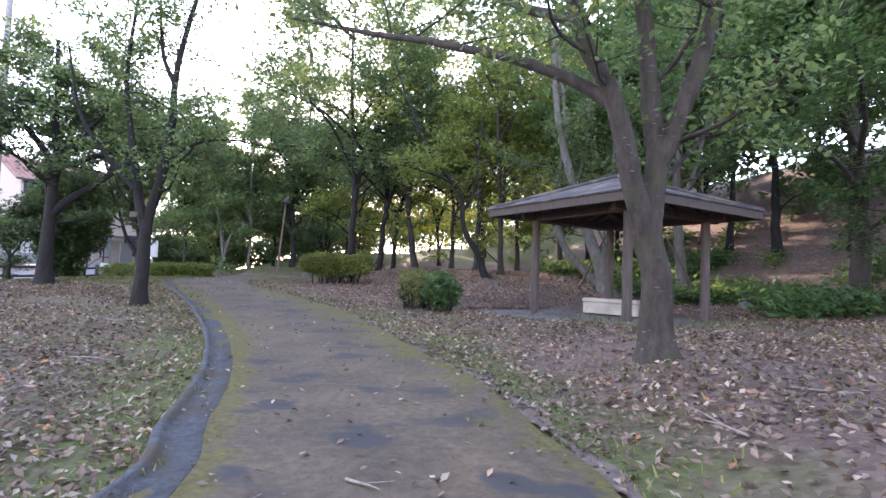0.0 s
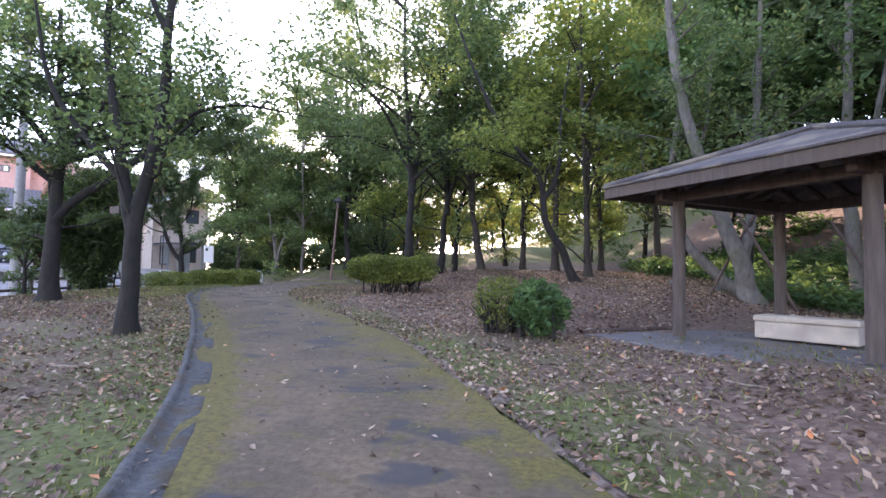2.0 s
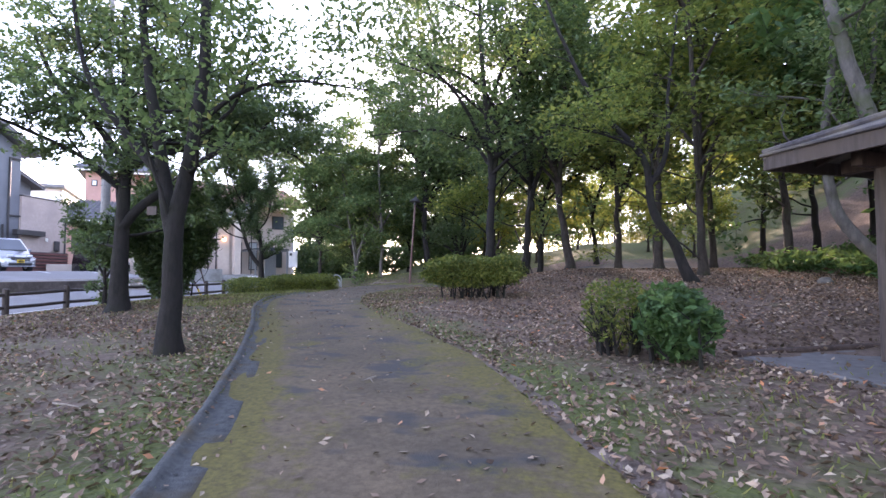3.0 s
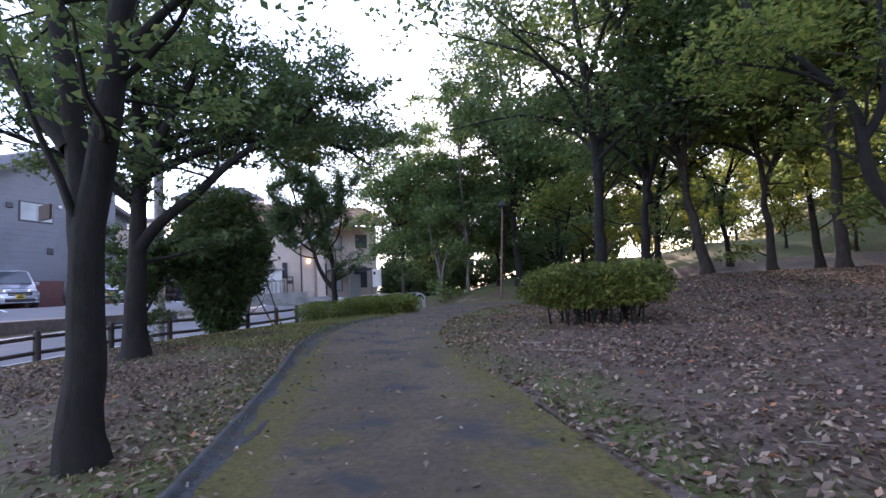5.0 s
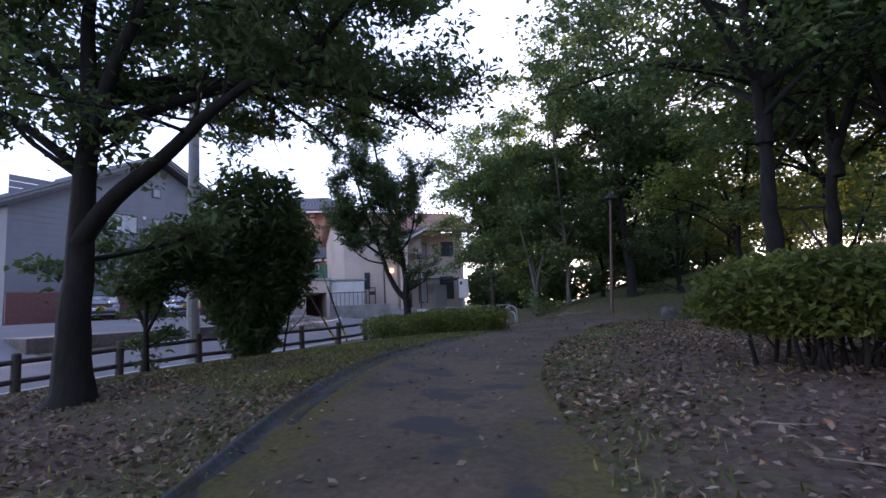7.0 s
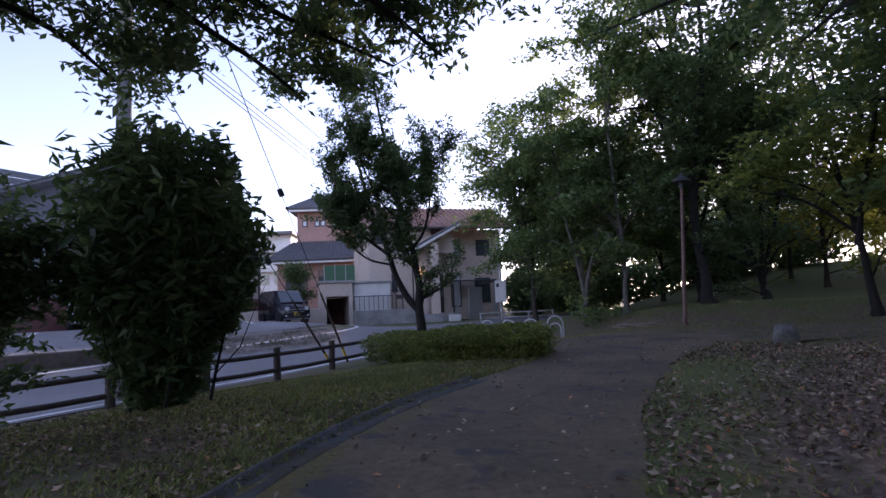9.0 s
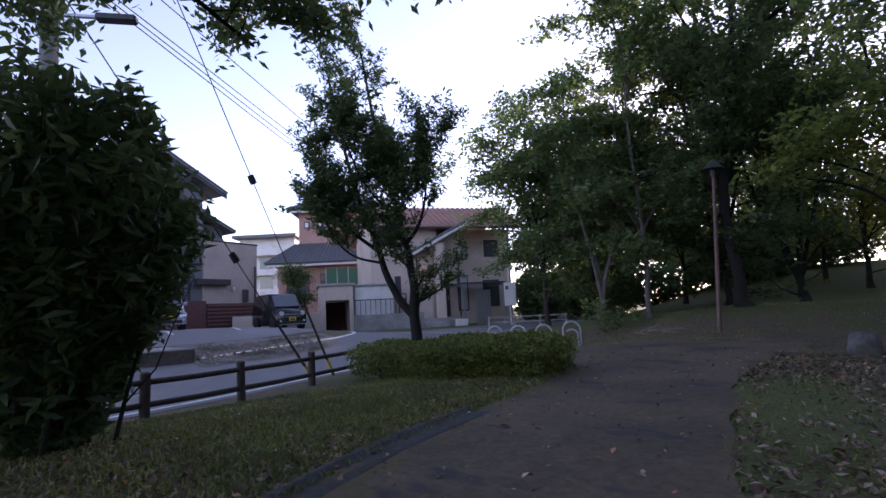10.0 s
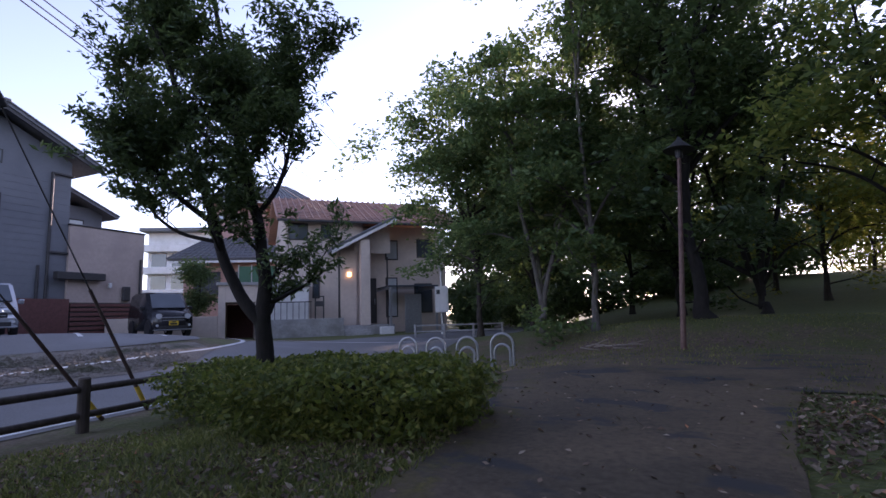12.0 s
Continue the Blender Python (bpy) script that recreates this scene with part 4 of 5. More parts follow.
tree("tree", "old red-brown trunk with drooping leafy boughs by the bank", [
    ([(0, 0, 0), (0.05, 0, 1.6), (0.0, 0, 3.4), (-0.2, 0, 5.2), (-0.3, 0.1, 9.0)], 0.27, 0.08),
    ([(0, 0, 2.6), (-0.8, -0.6, 3.3), (-2.0, -1.2, 3.7), (-3.2, -1.6, 3.6)], 0.08, 0.02),
    ([(0, 0, 3.4), (-0.6, -1.0, 4.2), (-1.6, -2.2, 4.7), (-2.6, -3.4, 4.8)], 0.08, 0.02),
    ([(0, 0, 1.8), (0.5, -0.8, 2.4), (0.8, -1.8, 2.6)], 0.05, 0.015),
    ([(0, 0, 4.2), (-1.2, 0.4, 5.2), (-2.6, 0.8, 5.8), (-4.0, 0.8, 5.9)], 0.09, 0.02),
    ([(0, 0, 3.9), (-1.4, -1.0, 4.9), (-3.0, -1.6, 5.3), (-4.6, -1.8, 5.2)], 0.08, 0.02)],
    (9.6, 12.5), 44, BARK_BROWN, LEAF_FERN, 10, 1.5, 5, 0.8, 44, 0.16, 0.10, 0.3, flat=1.4, lift=-0.05, rise=0.0)
rng0 = np.random.default_rng(77)
for k, (x, y) in enumerate([(12.5, 16.5), (11.2, 21.5), (14.5, 21), (9.8, 26), (13, 28), (8.0, 32), (11.5, 35), (15, 12.5), (12.8, 9.5), (7.4, 23.0), (14, 14.2), (11.5, 18.8), (7.0, 36.5), (9.0, 29.4), (11.4, 24.2)]):
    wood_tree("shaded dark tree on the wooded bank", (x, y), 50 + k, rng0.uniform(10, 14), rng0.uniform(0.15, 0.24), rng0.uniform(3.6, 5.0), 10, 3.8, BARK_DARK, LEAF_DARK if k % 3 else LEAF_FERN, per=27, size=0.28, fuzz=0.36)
# the far wood, one pattern of three set down many times
far = [wood_tree("leafy tree of the far wood and the unseen light screen behind", (-30.0 + 6 * k, 66.0 + k), 70 + k, 11 + k, 0.2, 1.8, 12, 4.2, BARK_DARK, (LEAF_MID, LEAF_LIGHT, LEAF_DARK)[k], per=24, size=0.27, fuzz=0.4) for k in range(3)]
for k, (x, y) in enumerate([(-36, 70), (-9, 80), (-20, 74), (-1, 82), (6, 79), (14, 77), (22, 70), (-40, 84), (-15, 79), (-18, 58), (-23, 61), (-3, 70), (4, 69), (10, 66)]):
    s = rng0.uniform(0.6, 0.9)
    copy_thing(far[1 if -12 < x < 14 else k % 3], pose(x, y, gz(x, y) - 0.05, 0, 0, rng0.uniform(0, 360)) @ Matrix.Scale(s, 4))
# unseen trees added behind the path's start, to cut light from the back
for k, (x, y) in enumerate([(-9, -13), (3, -15), (12, -7), (-18, -5), (-3, -24)]):
    copy_thing(far[2 * (k % 2)], pose(x, y, gz(x, y) - 0.05, 0, 0, 53 * k) @ Matrix.Scale(0.95 + 0.05 * (k % 4), 4))
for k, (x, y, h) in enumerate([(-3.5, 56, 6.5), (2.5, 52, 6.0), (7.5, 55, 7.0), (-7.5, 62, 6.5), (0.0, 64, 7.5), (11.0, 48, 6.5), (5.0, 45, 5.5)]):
    wood_tree("sunlit yellow-green tree on the far lawn", (x, y), 120 + k, h, 0.12, 1.5, 8, 2.6, BARK_BROWN, LEAF_SUNLIT, per=26, size=0.17, fuzz=0.26)

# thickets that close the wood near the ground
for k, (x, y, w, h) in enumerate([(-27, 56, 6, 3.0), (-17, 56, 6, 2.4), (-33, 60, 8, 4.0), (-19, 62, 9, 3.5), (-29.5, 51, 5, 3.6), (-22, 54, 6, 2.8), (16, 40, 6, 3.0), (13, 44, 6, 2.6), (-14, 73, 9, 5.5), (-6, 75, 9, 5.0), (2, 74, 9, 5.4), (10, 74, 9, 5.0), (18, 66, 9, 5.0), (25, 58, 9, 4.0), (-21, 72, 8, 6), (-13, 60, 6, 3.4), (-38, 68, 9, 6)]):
    # bushes in this band get leaves with the sun's yellow painted in
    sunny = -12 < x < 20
    bush("thicket", "sunlit yellow-green bushes beyond the lawn" if sunny else "dense leafy thicket under the far trees", (x, y), 200 + k, w, w * (0.3 if sunny else 0.7), h, 3800, 0.25, LEAF_SUNLIT if sunny else LEAF_DARK, 5, 0.0, 0 if sunny else k * 37, 0.5, 0.6, "thickets", "shrub")


# ---- fence along the street ----
def fence():
    th = thing("street_fence", 0, 0, 0, 0, "low dark brown two-rail fence between grass and street", "fence")
    tops = []
    for k, (x, y) in enumerate(FENCE):
        p = part("post", cyl_bm(0.085, 0.08, -0.2, 0.74, 12), FENCE_BROWN, th)
        p.matrix_basis = pose(x, y, gz(x, y), random.uniform(-1, 1), random.uniform(-1, 1), k * 40)
        cap = part("post_cap", cyl_bm(0.082, 0.055, 0.74, 0.765, 12), FENCE_BROWN, p)
        tops.append(Vector((x, y, gz(x, y))))
    tops.append(Vector((-19.4, 27.6, gz(-19.4, 27.6))))
    for a, b in zip(tops, tops[1:]):
        for h in (0.60, 0.24):
            v, q = tubes([([a + Vector((0.0, 0, h)), (a + b) / 2 + Vector((0, 0, h - 0.01)), b + Vector((0, 0, h))], [0.05, 0.05, 0.05])], 9)
            mesh_part("rail", raw_mesh("rail", v, q, FENCE_BROWN, True), th)


fence()


# ---- lamp, pole, wires, hoops, cabinet ----
def park_lamp():
    x, y = -12.75, 35.45
    th = thing("park_lamp", x, y, gz(x, y), 0, "slim brown park lamp with a bell-shaped cap", "lamp")
    th.matrix_basis = pose(x, y, gz(x, y), -3.6, 2.8, 0)
    part("pole", cyl_bm(0.075, 0.05, -0.1, 5.0, 12), POLE_BROWN, th)
    part("collar", cyl_bm(0.085, 0.085, 0.0, 0.05, 12), POLE_BROWN, th)
    part("globe", cyl_bm(0.09, 0.11, 5.0, 5.22, 14), TRIM_DARK, th, "dark smoky lamp glass")
    bm = bmesh.new()
    cyl_bm(0.40, 0.30, 5.22, 5.30, 20, bm)
    cyl_bm(0.30, 0.10, 5.30, 5.48, 20, bm)
    cyl_bm(0.10, 0.02, 5.48, 5.60, 20, bm)
    part("cap", bm, TRIM_DARK, th, "dark bell-shaped cap")


park_lamp()


def wire(points, radius, parent=None, material=None, name="cable"):
    line = catmull(points, 24)
    v, q = tubes([(line, np.full(len(line), radius))], 5)
    return mesh_part(name, raw_mesh(name, v, q, material or CABLE, True), parent)


def utility_pole():
    x, y = -18.15, 19.2
    g = gz(x, y)
    th = thing("utility_pole", x, y, g, 0, "tall grey concrete utility pole with stay wires", "utility pole")
    part("shaft", cyl_bm(0.17, 0.105, -0.3, 13.2, 14), POLE_GREY, th)
    for z in (11.5, 12.3):
        part("crossarm", box_bm(-0.9, -0.04, z, 0.9, 0.04, z + 0.08, 0.01), STEEL, th)
        for sx in (-0.8, -0.4, 0.4, 0.8):
            part("insulator", cyl_bm(0.045, 0.03, z + 0.08, z + 0.2, 8, None, Matrix.Translation((sx, 0, 0))), TRIM_WHITE, th)
    arm = part("street_light_arm", box_bm(-0.03, 0.0, 6.9, 0.03, 0.8, 6.96, 0.01), STEEL, th)
    head = part("street_light_head", box_bm(-0.09, 0.7, 6.85, 0.09, 1.35, 6.99, 0.03), TRIM_DARK, th, "dark street light head")
    arm.matrix_basis = head.matrix_basis = pose(0, 0, 0, 0, 0, -35)
    for bx, by, top in ((-19.25, 25.5, 12.6), (-18.9, 24.7, 7.6)):
        stay = thing("stay_wire", bx, by, gz(bx, by), 0, "stay wire with a yellow and black guard at its foot", "stay wire", "stay wires")
        a, b = Vector((0, 0, 0)), Vector((x - bx, y - by, g + top - gz(bx, by)))
        wire([a, (a + b) / 2, b], 0.012, stay, None, "wire")
        d = b.normalized()
        v, q = tubes([([d * 0.1, d * 0.3, d * 0.48], [0.04, 0.04, 0.04])], 8)
        mesh_part("guard", raw_mesh("guard", v, q, YELLOW, True), stay, "yellow plastic guard")
        v, q = tubes([([d * 0.02, d * 1.1, d * 2.3], [0.036, 0.03, 0.028])], 8)
        mesh_part("rod", raw_mesh("rod", v, q, TIMBER, True), stay)
        m = d * b.length * 0.37
        v, q = tubes([([m, m + d * 0.1, m + d * 0.22], [0.075, 0.08, 0.07])], 8)
        mesh_part("insulator", raw_mesh("insulator", v, q, PLASTIC, True), stay, "black stay insulator")
    for k, (ex, ey, ez, h) in enumerate([(-37, 45, 9.0, 8.0), (-37, 45.4, 9.35, 8.12), (-37, 44.7, 8.7, 7.9), (-36, 46, 9.3, 8.9), (-31, 45, 8.5, 11.7)]):
        c = thing("overhead_cable", 0, 0, 0, 0, "thin black overhead cable", "cable", "overhead cables")
        wire([(x, y, g + h), ((x + ex) / 2, (y + ey) / 2, g + (h + ez) / 2 - 0.5), (ex, ey, ez)], 0.014, c)
    c = thing("overhead_cable", 0, 0, 0, 0, "thin black overhead cable", "cable", "overhead cables")
    wire([(x, y, g + 11.7), (-17.4, 0, 11.0), (-15, -20, 11.7)], 0.014, c)


utility_pole()


def hoops():
    for k in range(4):
        x, y = -16.0 - 1.1 * k, 32.05 + 0.12 * k
        th = thing("barrier_hoop", x, y, gz(x, y), 18, "galvanised steel hoop barrier at the path mouth", "barrier", "path barriers")
        for nm, w, top in (("outer_hoop", 0.27, 0.80), ("inner_hoop", 0.19, 0.55)):
            arc = [(-w, 0, -0.1), (-w, 0, top - w)] + [(-w * math.cos(a), 0, top - w + w * math.sin(a)) for a in np.linspace(0.3, math.pi - 0.3, 9)] + [(w, 0, top - w), (w, 0, -0.1)]
            v, q = tubes([(np.array(arc), np.full(len(arc), 0.033))], 9)
            mesh_part(nm, raw_mesh(nm, v, q, STEEL, True), th)


hoops()


def meter_cabinet():
    x, y = -27.75, 45.0
    g = gz(x, y)
    th = thing("meter_cabinet", x, y, g, 38, "white meter cabinet on a tall grey steel pole", "cabinet")
    part("pole", cyl_bm(0.09, 0.08, -0.1, 6.0, 12), STEEL, th)
    part("body", box_bm(-0.38, -0.42, 1.25, 0.38, -0.1, 2.75, 0.03), TRIM_WHITE, th)
    part("door", box_bm(-0.34, -0.445, 1.30, 0.34, -0.423, 2.70, 0.008), TRIM_WHITE, th)
    part("meter_window", box_bm(-0.30, -0.46, 2.3, -0.1, -0.447, 2.55, 0.004), PANE, th, "dark meter window")
    rail = thing("park_rail", -25.2, 43.0, gz(-25.2, 43.0), 40, "low grey rail fence by the meter pole", "fence")
    for k in range(4):
        part("post", cyl_bm(0.06, 0.06, -0.1, 0.75, 8), CONCRETE, rail).matrix_basis = pose(-2.2 + 1.5 * k, 0, 0)
    for h in (0.35, 0.65):
        part("rail", box_bm(-2.3, -0.03, h, 2.4, 0.03, h + 0.08, 0.01), CONCRETE, rail)


meter_cabinet()


# ---- cars ----
def car(label, x, y, turn, paint, scale, boxy, trim):
    """A small upright car, front towards +x."""
    th = thing("car", x, y, gz(x, y), turn, label, "car", "parked cars")
    th.matrix_basis = pose(x, y, gz(x, y) + 0.03, 0, 0, turn) @ Matrix.Scale(scale, 4)
    L, W, H = 3.4, 1.48, 1.72
    nose = 0.95 if boxy else 0.8
    side = [(-L, 0.3), (-L, 0.85), (-L + 0.06, 1.45), (-L + 0.14, H - 0.06), (-L + 0.5, H), (-1.35, H), (-1.2, H - 0.03), (-0.62, 1.06), (-0.5, nose + 0.02), (-0.06, nose - 0.1), (0.0, 0.66), (0.0, 0.3), (-0.1, 0.22), (-L + 0.1, 0.22)]
    bm = extrude_bm(side, "y", -W / 2, W / 2)
    for v in bm.verts:
        if v.co.z > 1.0:
            v.co.y *= 1 - 0.12 * (v.co.z - 1.0) / 0.72
        if v.co.x > -0.2:
            v.co.y *= 0.94
    bmesh.ops.bevel(bm, geom=list(bm.edges), offset=0.045, segments=2, affect="EDGES")
    body = part("body", bm, paint, th)
    for f in body.data.polygons:
        f.use_smooth = True
    quad = bmesh.new()
    pts = [(-0.615, -0.60, 1.09), (-0.615, 0.60, 1.09), (-1.17, 0.54, 1.63), (-1.17, -0.54, 1.63)]
    vs = [quad.verts.new((a + 0.028, b, c + 0.012)) for a, b, c in pts] + [quad.verts.new((a - 0.03, b, c - 0.02)) for a, b, c in pts]
    quad.faces.new(vs[:4]), quad.faces.new(vs[4:][::-1])
    for i in range(4):
        quad.faces.new((vs[i], vs[4 + i], vs[4 + (i + 1) % 4], vs[(i + 1) % 4]))
    part("windscreen", quad, PANE, th, "dark windscreen")
    for s in (-1, 1):
        for x0, x1 in ((-1.95, -1.1), (-3.0, -2.02)):
            w = part("side_window", box_bm(x0, -0.012, 1.05, x1, 0.012, 1.53, 0.004), PANE, th)
            w.matrix_basis = pose(0, s * (W / 2 - 0.038), 0, s * 5.5, 0, 0)
        hl = part("headlight", box_bm(-0.16, s * 0.42 - 0.15, 0.68, 0.015, s * 0.42 + 0.15, 0.84, 0.05) if not boxy else cyl_bm(0.11, 0.10, -0.05, 0.03, 16, None, Matrix.Translation((-0.01, s * 0.5, 0.76)) @ Matrix.Rotation(radians(90), 4, "Y")), LENS, th, "clear headlight")
        part("fog_lamp", cyl_bm(0.05, 0.05, -0.02, 0.02, 12, None, Matrix.Translation((0.0, s * 0.56, 0.42)) @ Matrix.Rotation(radians(90), 4, "Y")), LENS, th)
        mir = part("mirror", box_bm(-0.95, s * 0.86 - 0.08, 1.0, -0.82, s * 0.86 + 0.08, 1.16, 0.03), paint, th)
        for wx in (-0.62, -2.85):
            rot = Matrix.Translation((wx, s * (W / 2 - 0.09), 0.27)) @ Matrix.Rotation(radians(90), 4, "X")
            wheel = part("wheel", cyl_bm(0.275, 0.275, -0.085, 0.085, 22, None, rot), RUBBER, th, "black tyre")
            part("rim", cyl_bm(0.18, 0.16, -0.093, 0.093, 14, None, rot), STEEL, wheel, "silver rim")
            part("wheel_arch", cyl_bm(0.33, 0.33, -0.098, 0.06 if s < 0 else 0.06, 22, None, Matrix.Translation((wx, s * (W / 2 - 0.09), 0.30)) @ Matrix.Rotation(radians(90 * s), 4, "X")), PLASTIC, th)
    part("grille", box_bm(-0.05, -0.42, 0.55, 0.012, 0.42, 0.70, 0.01), PLASTIC, th)
    part("lower_intake", box_bm(-0.05, -0.52, 0.28, 0.014, 0.52, 0.41, 0.01), PLASTIC, th)
    part("bonnet_gap", box_bm(-0.07, -0.6, 0.855, -0.03, 0.6, 0.868), PLASTIC, th)
    part("chrome_bar", box_bm(-0.02, -0.38, 0.60, 0.022, 0.38, 0.625, 0.006), STEEL, th, "chrome bar")
    part("chrome_bar", box_bm(-0.02, -0.40, 0.69, 0.022, 0.40, 0.725, 0.006), STEEL, th, "chrome bar")
    part("bumper", box_bm(-0.12, -0.68, 0.24, 0.03, 0.68, 0.275, 0.01), trim, th)
    plate = part("number_plate", box_bm(0.0, -0.165, 0.42, 0.03, 0.165, 0.585, 0.004), YELLOW, th, "yellow number plate")
    part("plate_text", box_bm(0.031, -0.12, 0.445, 0.034, 0.12, 0.51), PLASTIC, plate)
    part("plate_text", box_bm(0.031, -0.07, 0.535, 0.034, 0.07, 0.565), PLASTIC, plate)
    for yy in (-0.25, 0.18):
        v, q = tubes([([(-0.60, yy, 1.10), (-0.66, yy + 0.2, 1.165), (-0.72, yy + 0.38, 1.20)], [0.012, 0.012, 0.01])], 5)
        mesh_part("wiper", raw_mesh("wiper", v, q, PLASTIC, True), th)
    return th


car("silver kei van parked facing the street", -35.9, 22.9, -6, PAINT_WHITE, 1.28, False, PAINT_WHITE)
car("silver compact car parked before the grey house", -33.0, 26.0, -4, PAINT_WHITE, 1.14, False, PAINT_WHITE)
car("black boxy small car parked beside the garage", -33.1, 32.3, -8, PAINT_DARK, 1.18, True, STEEL)


# ---- houses ----
def about(cam_at, k):
    return Matrix.Translation(cam_at) @ Matrix.Scale(k, 4) @ Matrix.Translation(-Vector(cam_at))


def window(parent, s0, s1, z0, z1, y=0.0, pane=None, bars=1):
    w = part("window_frame", box_bm(s0, y - 0.05, z0, s1, y + 0.02, z1, 0.01), TRIM_DARK, parent, "dark window frame")
    n = bars + 1
    for k in range(n):
        a, b = s0 + 0.06 + (s1 - s0 - 0.12) * k / n, s0 + 0.06 + (s1 - s0 - 0.12) * (k + 1) / n
        part("pane", box_bm(a + 0.015, y - 0.062, z0 + 0.07, b - 0.015, y - 0.052, z1 - 0.07), pane or PANE, w)
    return w


def roof_tiles(parent, a, b, c, d, rows, material, name="roof", course="tile_course"):
    """A sloping roof between its eave a-b and its ridge d-c, with courses of tiles stepping up it."""
    a, b, c, d = (Vector(p) for p in (a, b, c, d))
    up = (b - a).cross(d - a).normalized()
    if up.z < 0:
        up = -up
    bm = bmesh.new()
    lo = [bm.verts.new(p - up * 0.12) for p in (a, b, c, d)]
    hi = [bm.verts.new(p) for p in (a, b, c, d)]
    bm.faces.new(lo), bm.faces.new(hi)
    for i in range(4):
        bm.faces.new((lo[i], lo[(i + 1) % 4], hi[(i + 1) % 4], hi[i]))
    bmesh.ops.recalc_face_normals(bm, faces=bm.faces)
    r = part(name, bm, material, parent)
    for k in range(rows):
        f0, f1 = k / rows, (k + 1) / rows
        p = [a.lerp(d, f0) + up * 0.05, b.lerp(c, f0) + up * 0.05, b.lerp(c, f1) + up * 0.012, a.lerp(d, f1) + up * 0.012]
        bm = bmesh.new()
        t = [bm.verts.new(x) for x in p]
        u = [bm.verts.new(x - up * 0.045) for x in p]
        bm.faces.new(t), bm.faces.new(u)
        for i in range(4):
            bm.faces.new((t[i], t[(i + 1) % 4], u[(i + 1) % 4], u[i]))
        bmesh.ops.recalc_face_normals(bm, faces=bm.faces)
        part(course, bm, material, r)
    n = max(4, int((b - a).length / 0.35))
    ribs = [([a.lerp(b, k / n) + up * 0.05, a.lerp(b, k / n).lerp(d.lerp(c, k / n), 0.5) + up * 0.05, d.lerp(c, k / n) + up * 0.05], [0.05, 0.05, 0.05]) for k in range(n + 1)]
    v, q = tubes(ribs, 5)
    tagged(mesh_part("tile_ribs", raw_mesh("tile_ribs", v, q, material, True), r), kind="stuff")
    return r


def grey_house():
    th = thing("house", 0, 0, 0, 0, "grey two-storey house with a gabled tile roof", "house", "street houses")
    th.matrix_basis = about((-8.78, 19.5, 1.75), 1.10) @ pose(-35.6, 24.3, 0, 0, 0, math.degrees(math.atan2(0.970, -0.242)))
    wall = part("wall", extrude_bm([(-5.4, 0.6), (4.9, 0.6), (4.9, 9.2), (1.9, 10.55), (-5.4, 7.1)], "y", 0.0, 9.0), SIDING, th)
    for k in range(18):
        z = 3.0 + 0.3 * k
        part("siding_board", box_bm(-5.4, -0.012, z, 4.9, 0.0, z + 0.285), SIDING, wall)
    roof_tiles(th, (6.0, -0.7, 9.05), (6.0, 9.6, 9.05), (1.9, 9.6, 10.9), (1.9, -0.7, 10.9), 12, TILE_GREY)
    roof_tiles(th, (-6.0, -0.7, 7.0), (-6.0, 9.6, 7.0), (1.9, 9.6, 10.9), (1.9, -0.7, 10.9), 20, TILE_GREY)
    part("ridge", box_bm(1.75, -0.75, 10.85, 2.05, 9.7, 11.05, 0.05), TILE_GREY, th)
    for a, b in (((6.0, 9.05), (1.9, 10.9)), ((-6.0, 7.0), (1.9, 10.9))):
        bm = extrude_bm([(a[0], a[1] - 0.3), (a[0], a[1] - 0.12), (b[0], b[1] - 0.12), (b[0], b[1] - 0.3)], "y", -0.66, -0.58)
        part("bargeboard", bm, TRIM_DARK, th)
    window(th, -1.1, 0.78, 6.18, 7.28, 0.0, PANE_BLIND)
    window(th, 1.65, 2.2, 8.5, 9.08, 0.0, PANE, 0)
    window(th, 1.68, 2.25, 6.25, 7.27, 0.0, PANE, 0)
    part("vent", box_bm(0.45, -0.09, 4.45, 0.8, 0.0, 4.8, 0.03), TRIM_DARK, th)
    part("vent", box_bm(-1.75, -0.09, 6.8, -1.4, 0.0, 7.1, 0.03), TRIM_DARK, th)
    part("outdoor_light", box_bm(1.05, -0.14, 7.1, 1.25, 0.0, 7.3, 0.05), TRIM_WHITE, th)
    for s, z0, z1 in ((4.1, 1.4, 8.55), (3.75, 1.4, 4.4)):
        v, q = tubes([([(s, -0.07, z0), (s, -0.07, (z0 + z1) / 2), (s, -0.07, z1)], [0.06] * 3)], 8)
        mesh_part("downpipe", raw_mesh("downpipe", v, q, TRIM_DARK, True), th)
    part("gutter_pipe", box_bm(4.04, -0.12, 8.5, 4.95, -0.02, 8.6, 0.02), TRIM_DARK, th)
    part("gutter_pipe", box_bm(4.04, -0.12, 4.95, 5.0, -0.02, 5.05, 0.02), TRIM_DARK, th)
    part("rear_wing", box_bm(4.9, 1.6, 0.6, 7.4, 8.0, 7.6), SIDING, th)
    roof_tiles(th, (7.9, 1.0, 7.25), (7.9, 8.5, 7.25), (4.9, 8.5, 8.5), (4.9, 1.0, 8.5), 8, TILE_GREY, "side_roof")
    window(th, 5.1, 6.5, 6.4, 6.95, 1.6, PANE_BLIND)
    an = part("annex", box_bm(4.905, -0.15, 0.6, 8.5, 5.5, 6.3), RENDER_TAN, th, "tan rendered annex")
    part("coping", box_bm(4.85, -0.2, 6.3, 8.55, 5.55, 6.38, 0.02), TRIM_DARK, an)
    part("awning", box_bm(4.3, -0.5, 3.82, 6.4, -0.155, 4.15, 0.02), TRIM_DARK, th, "dark slim awning")
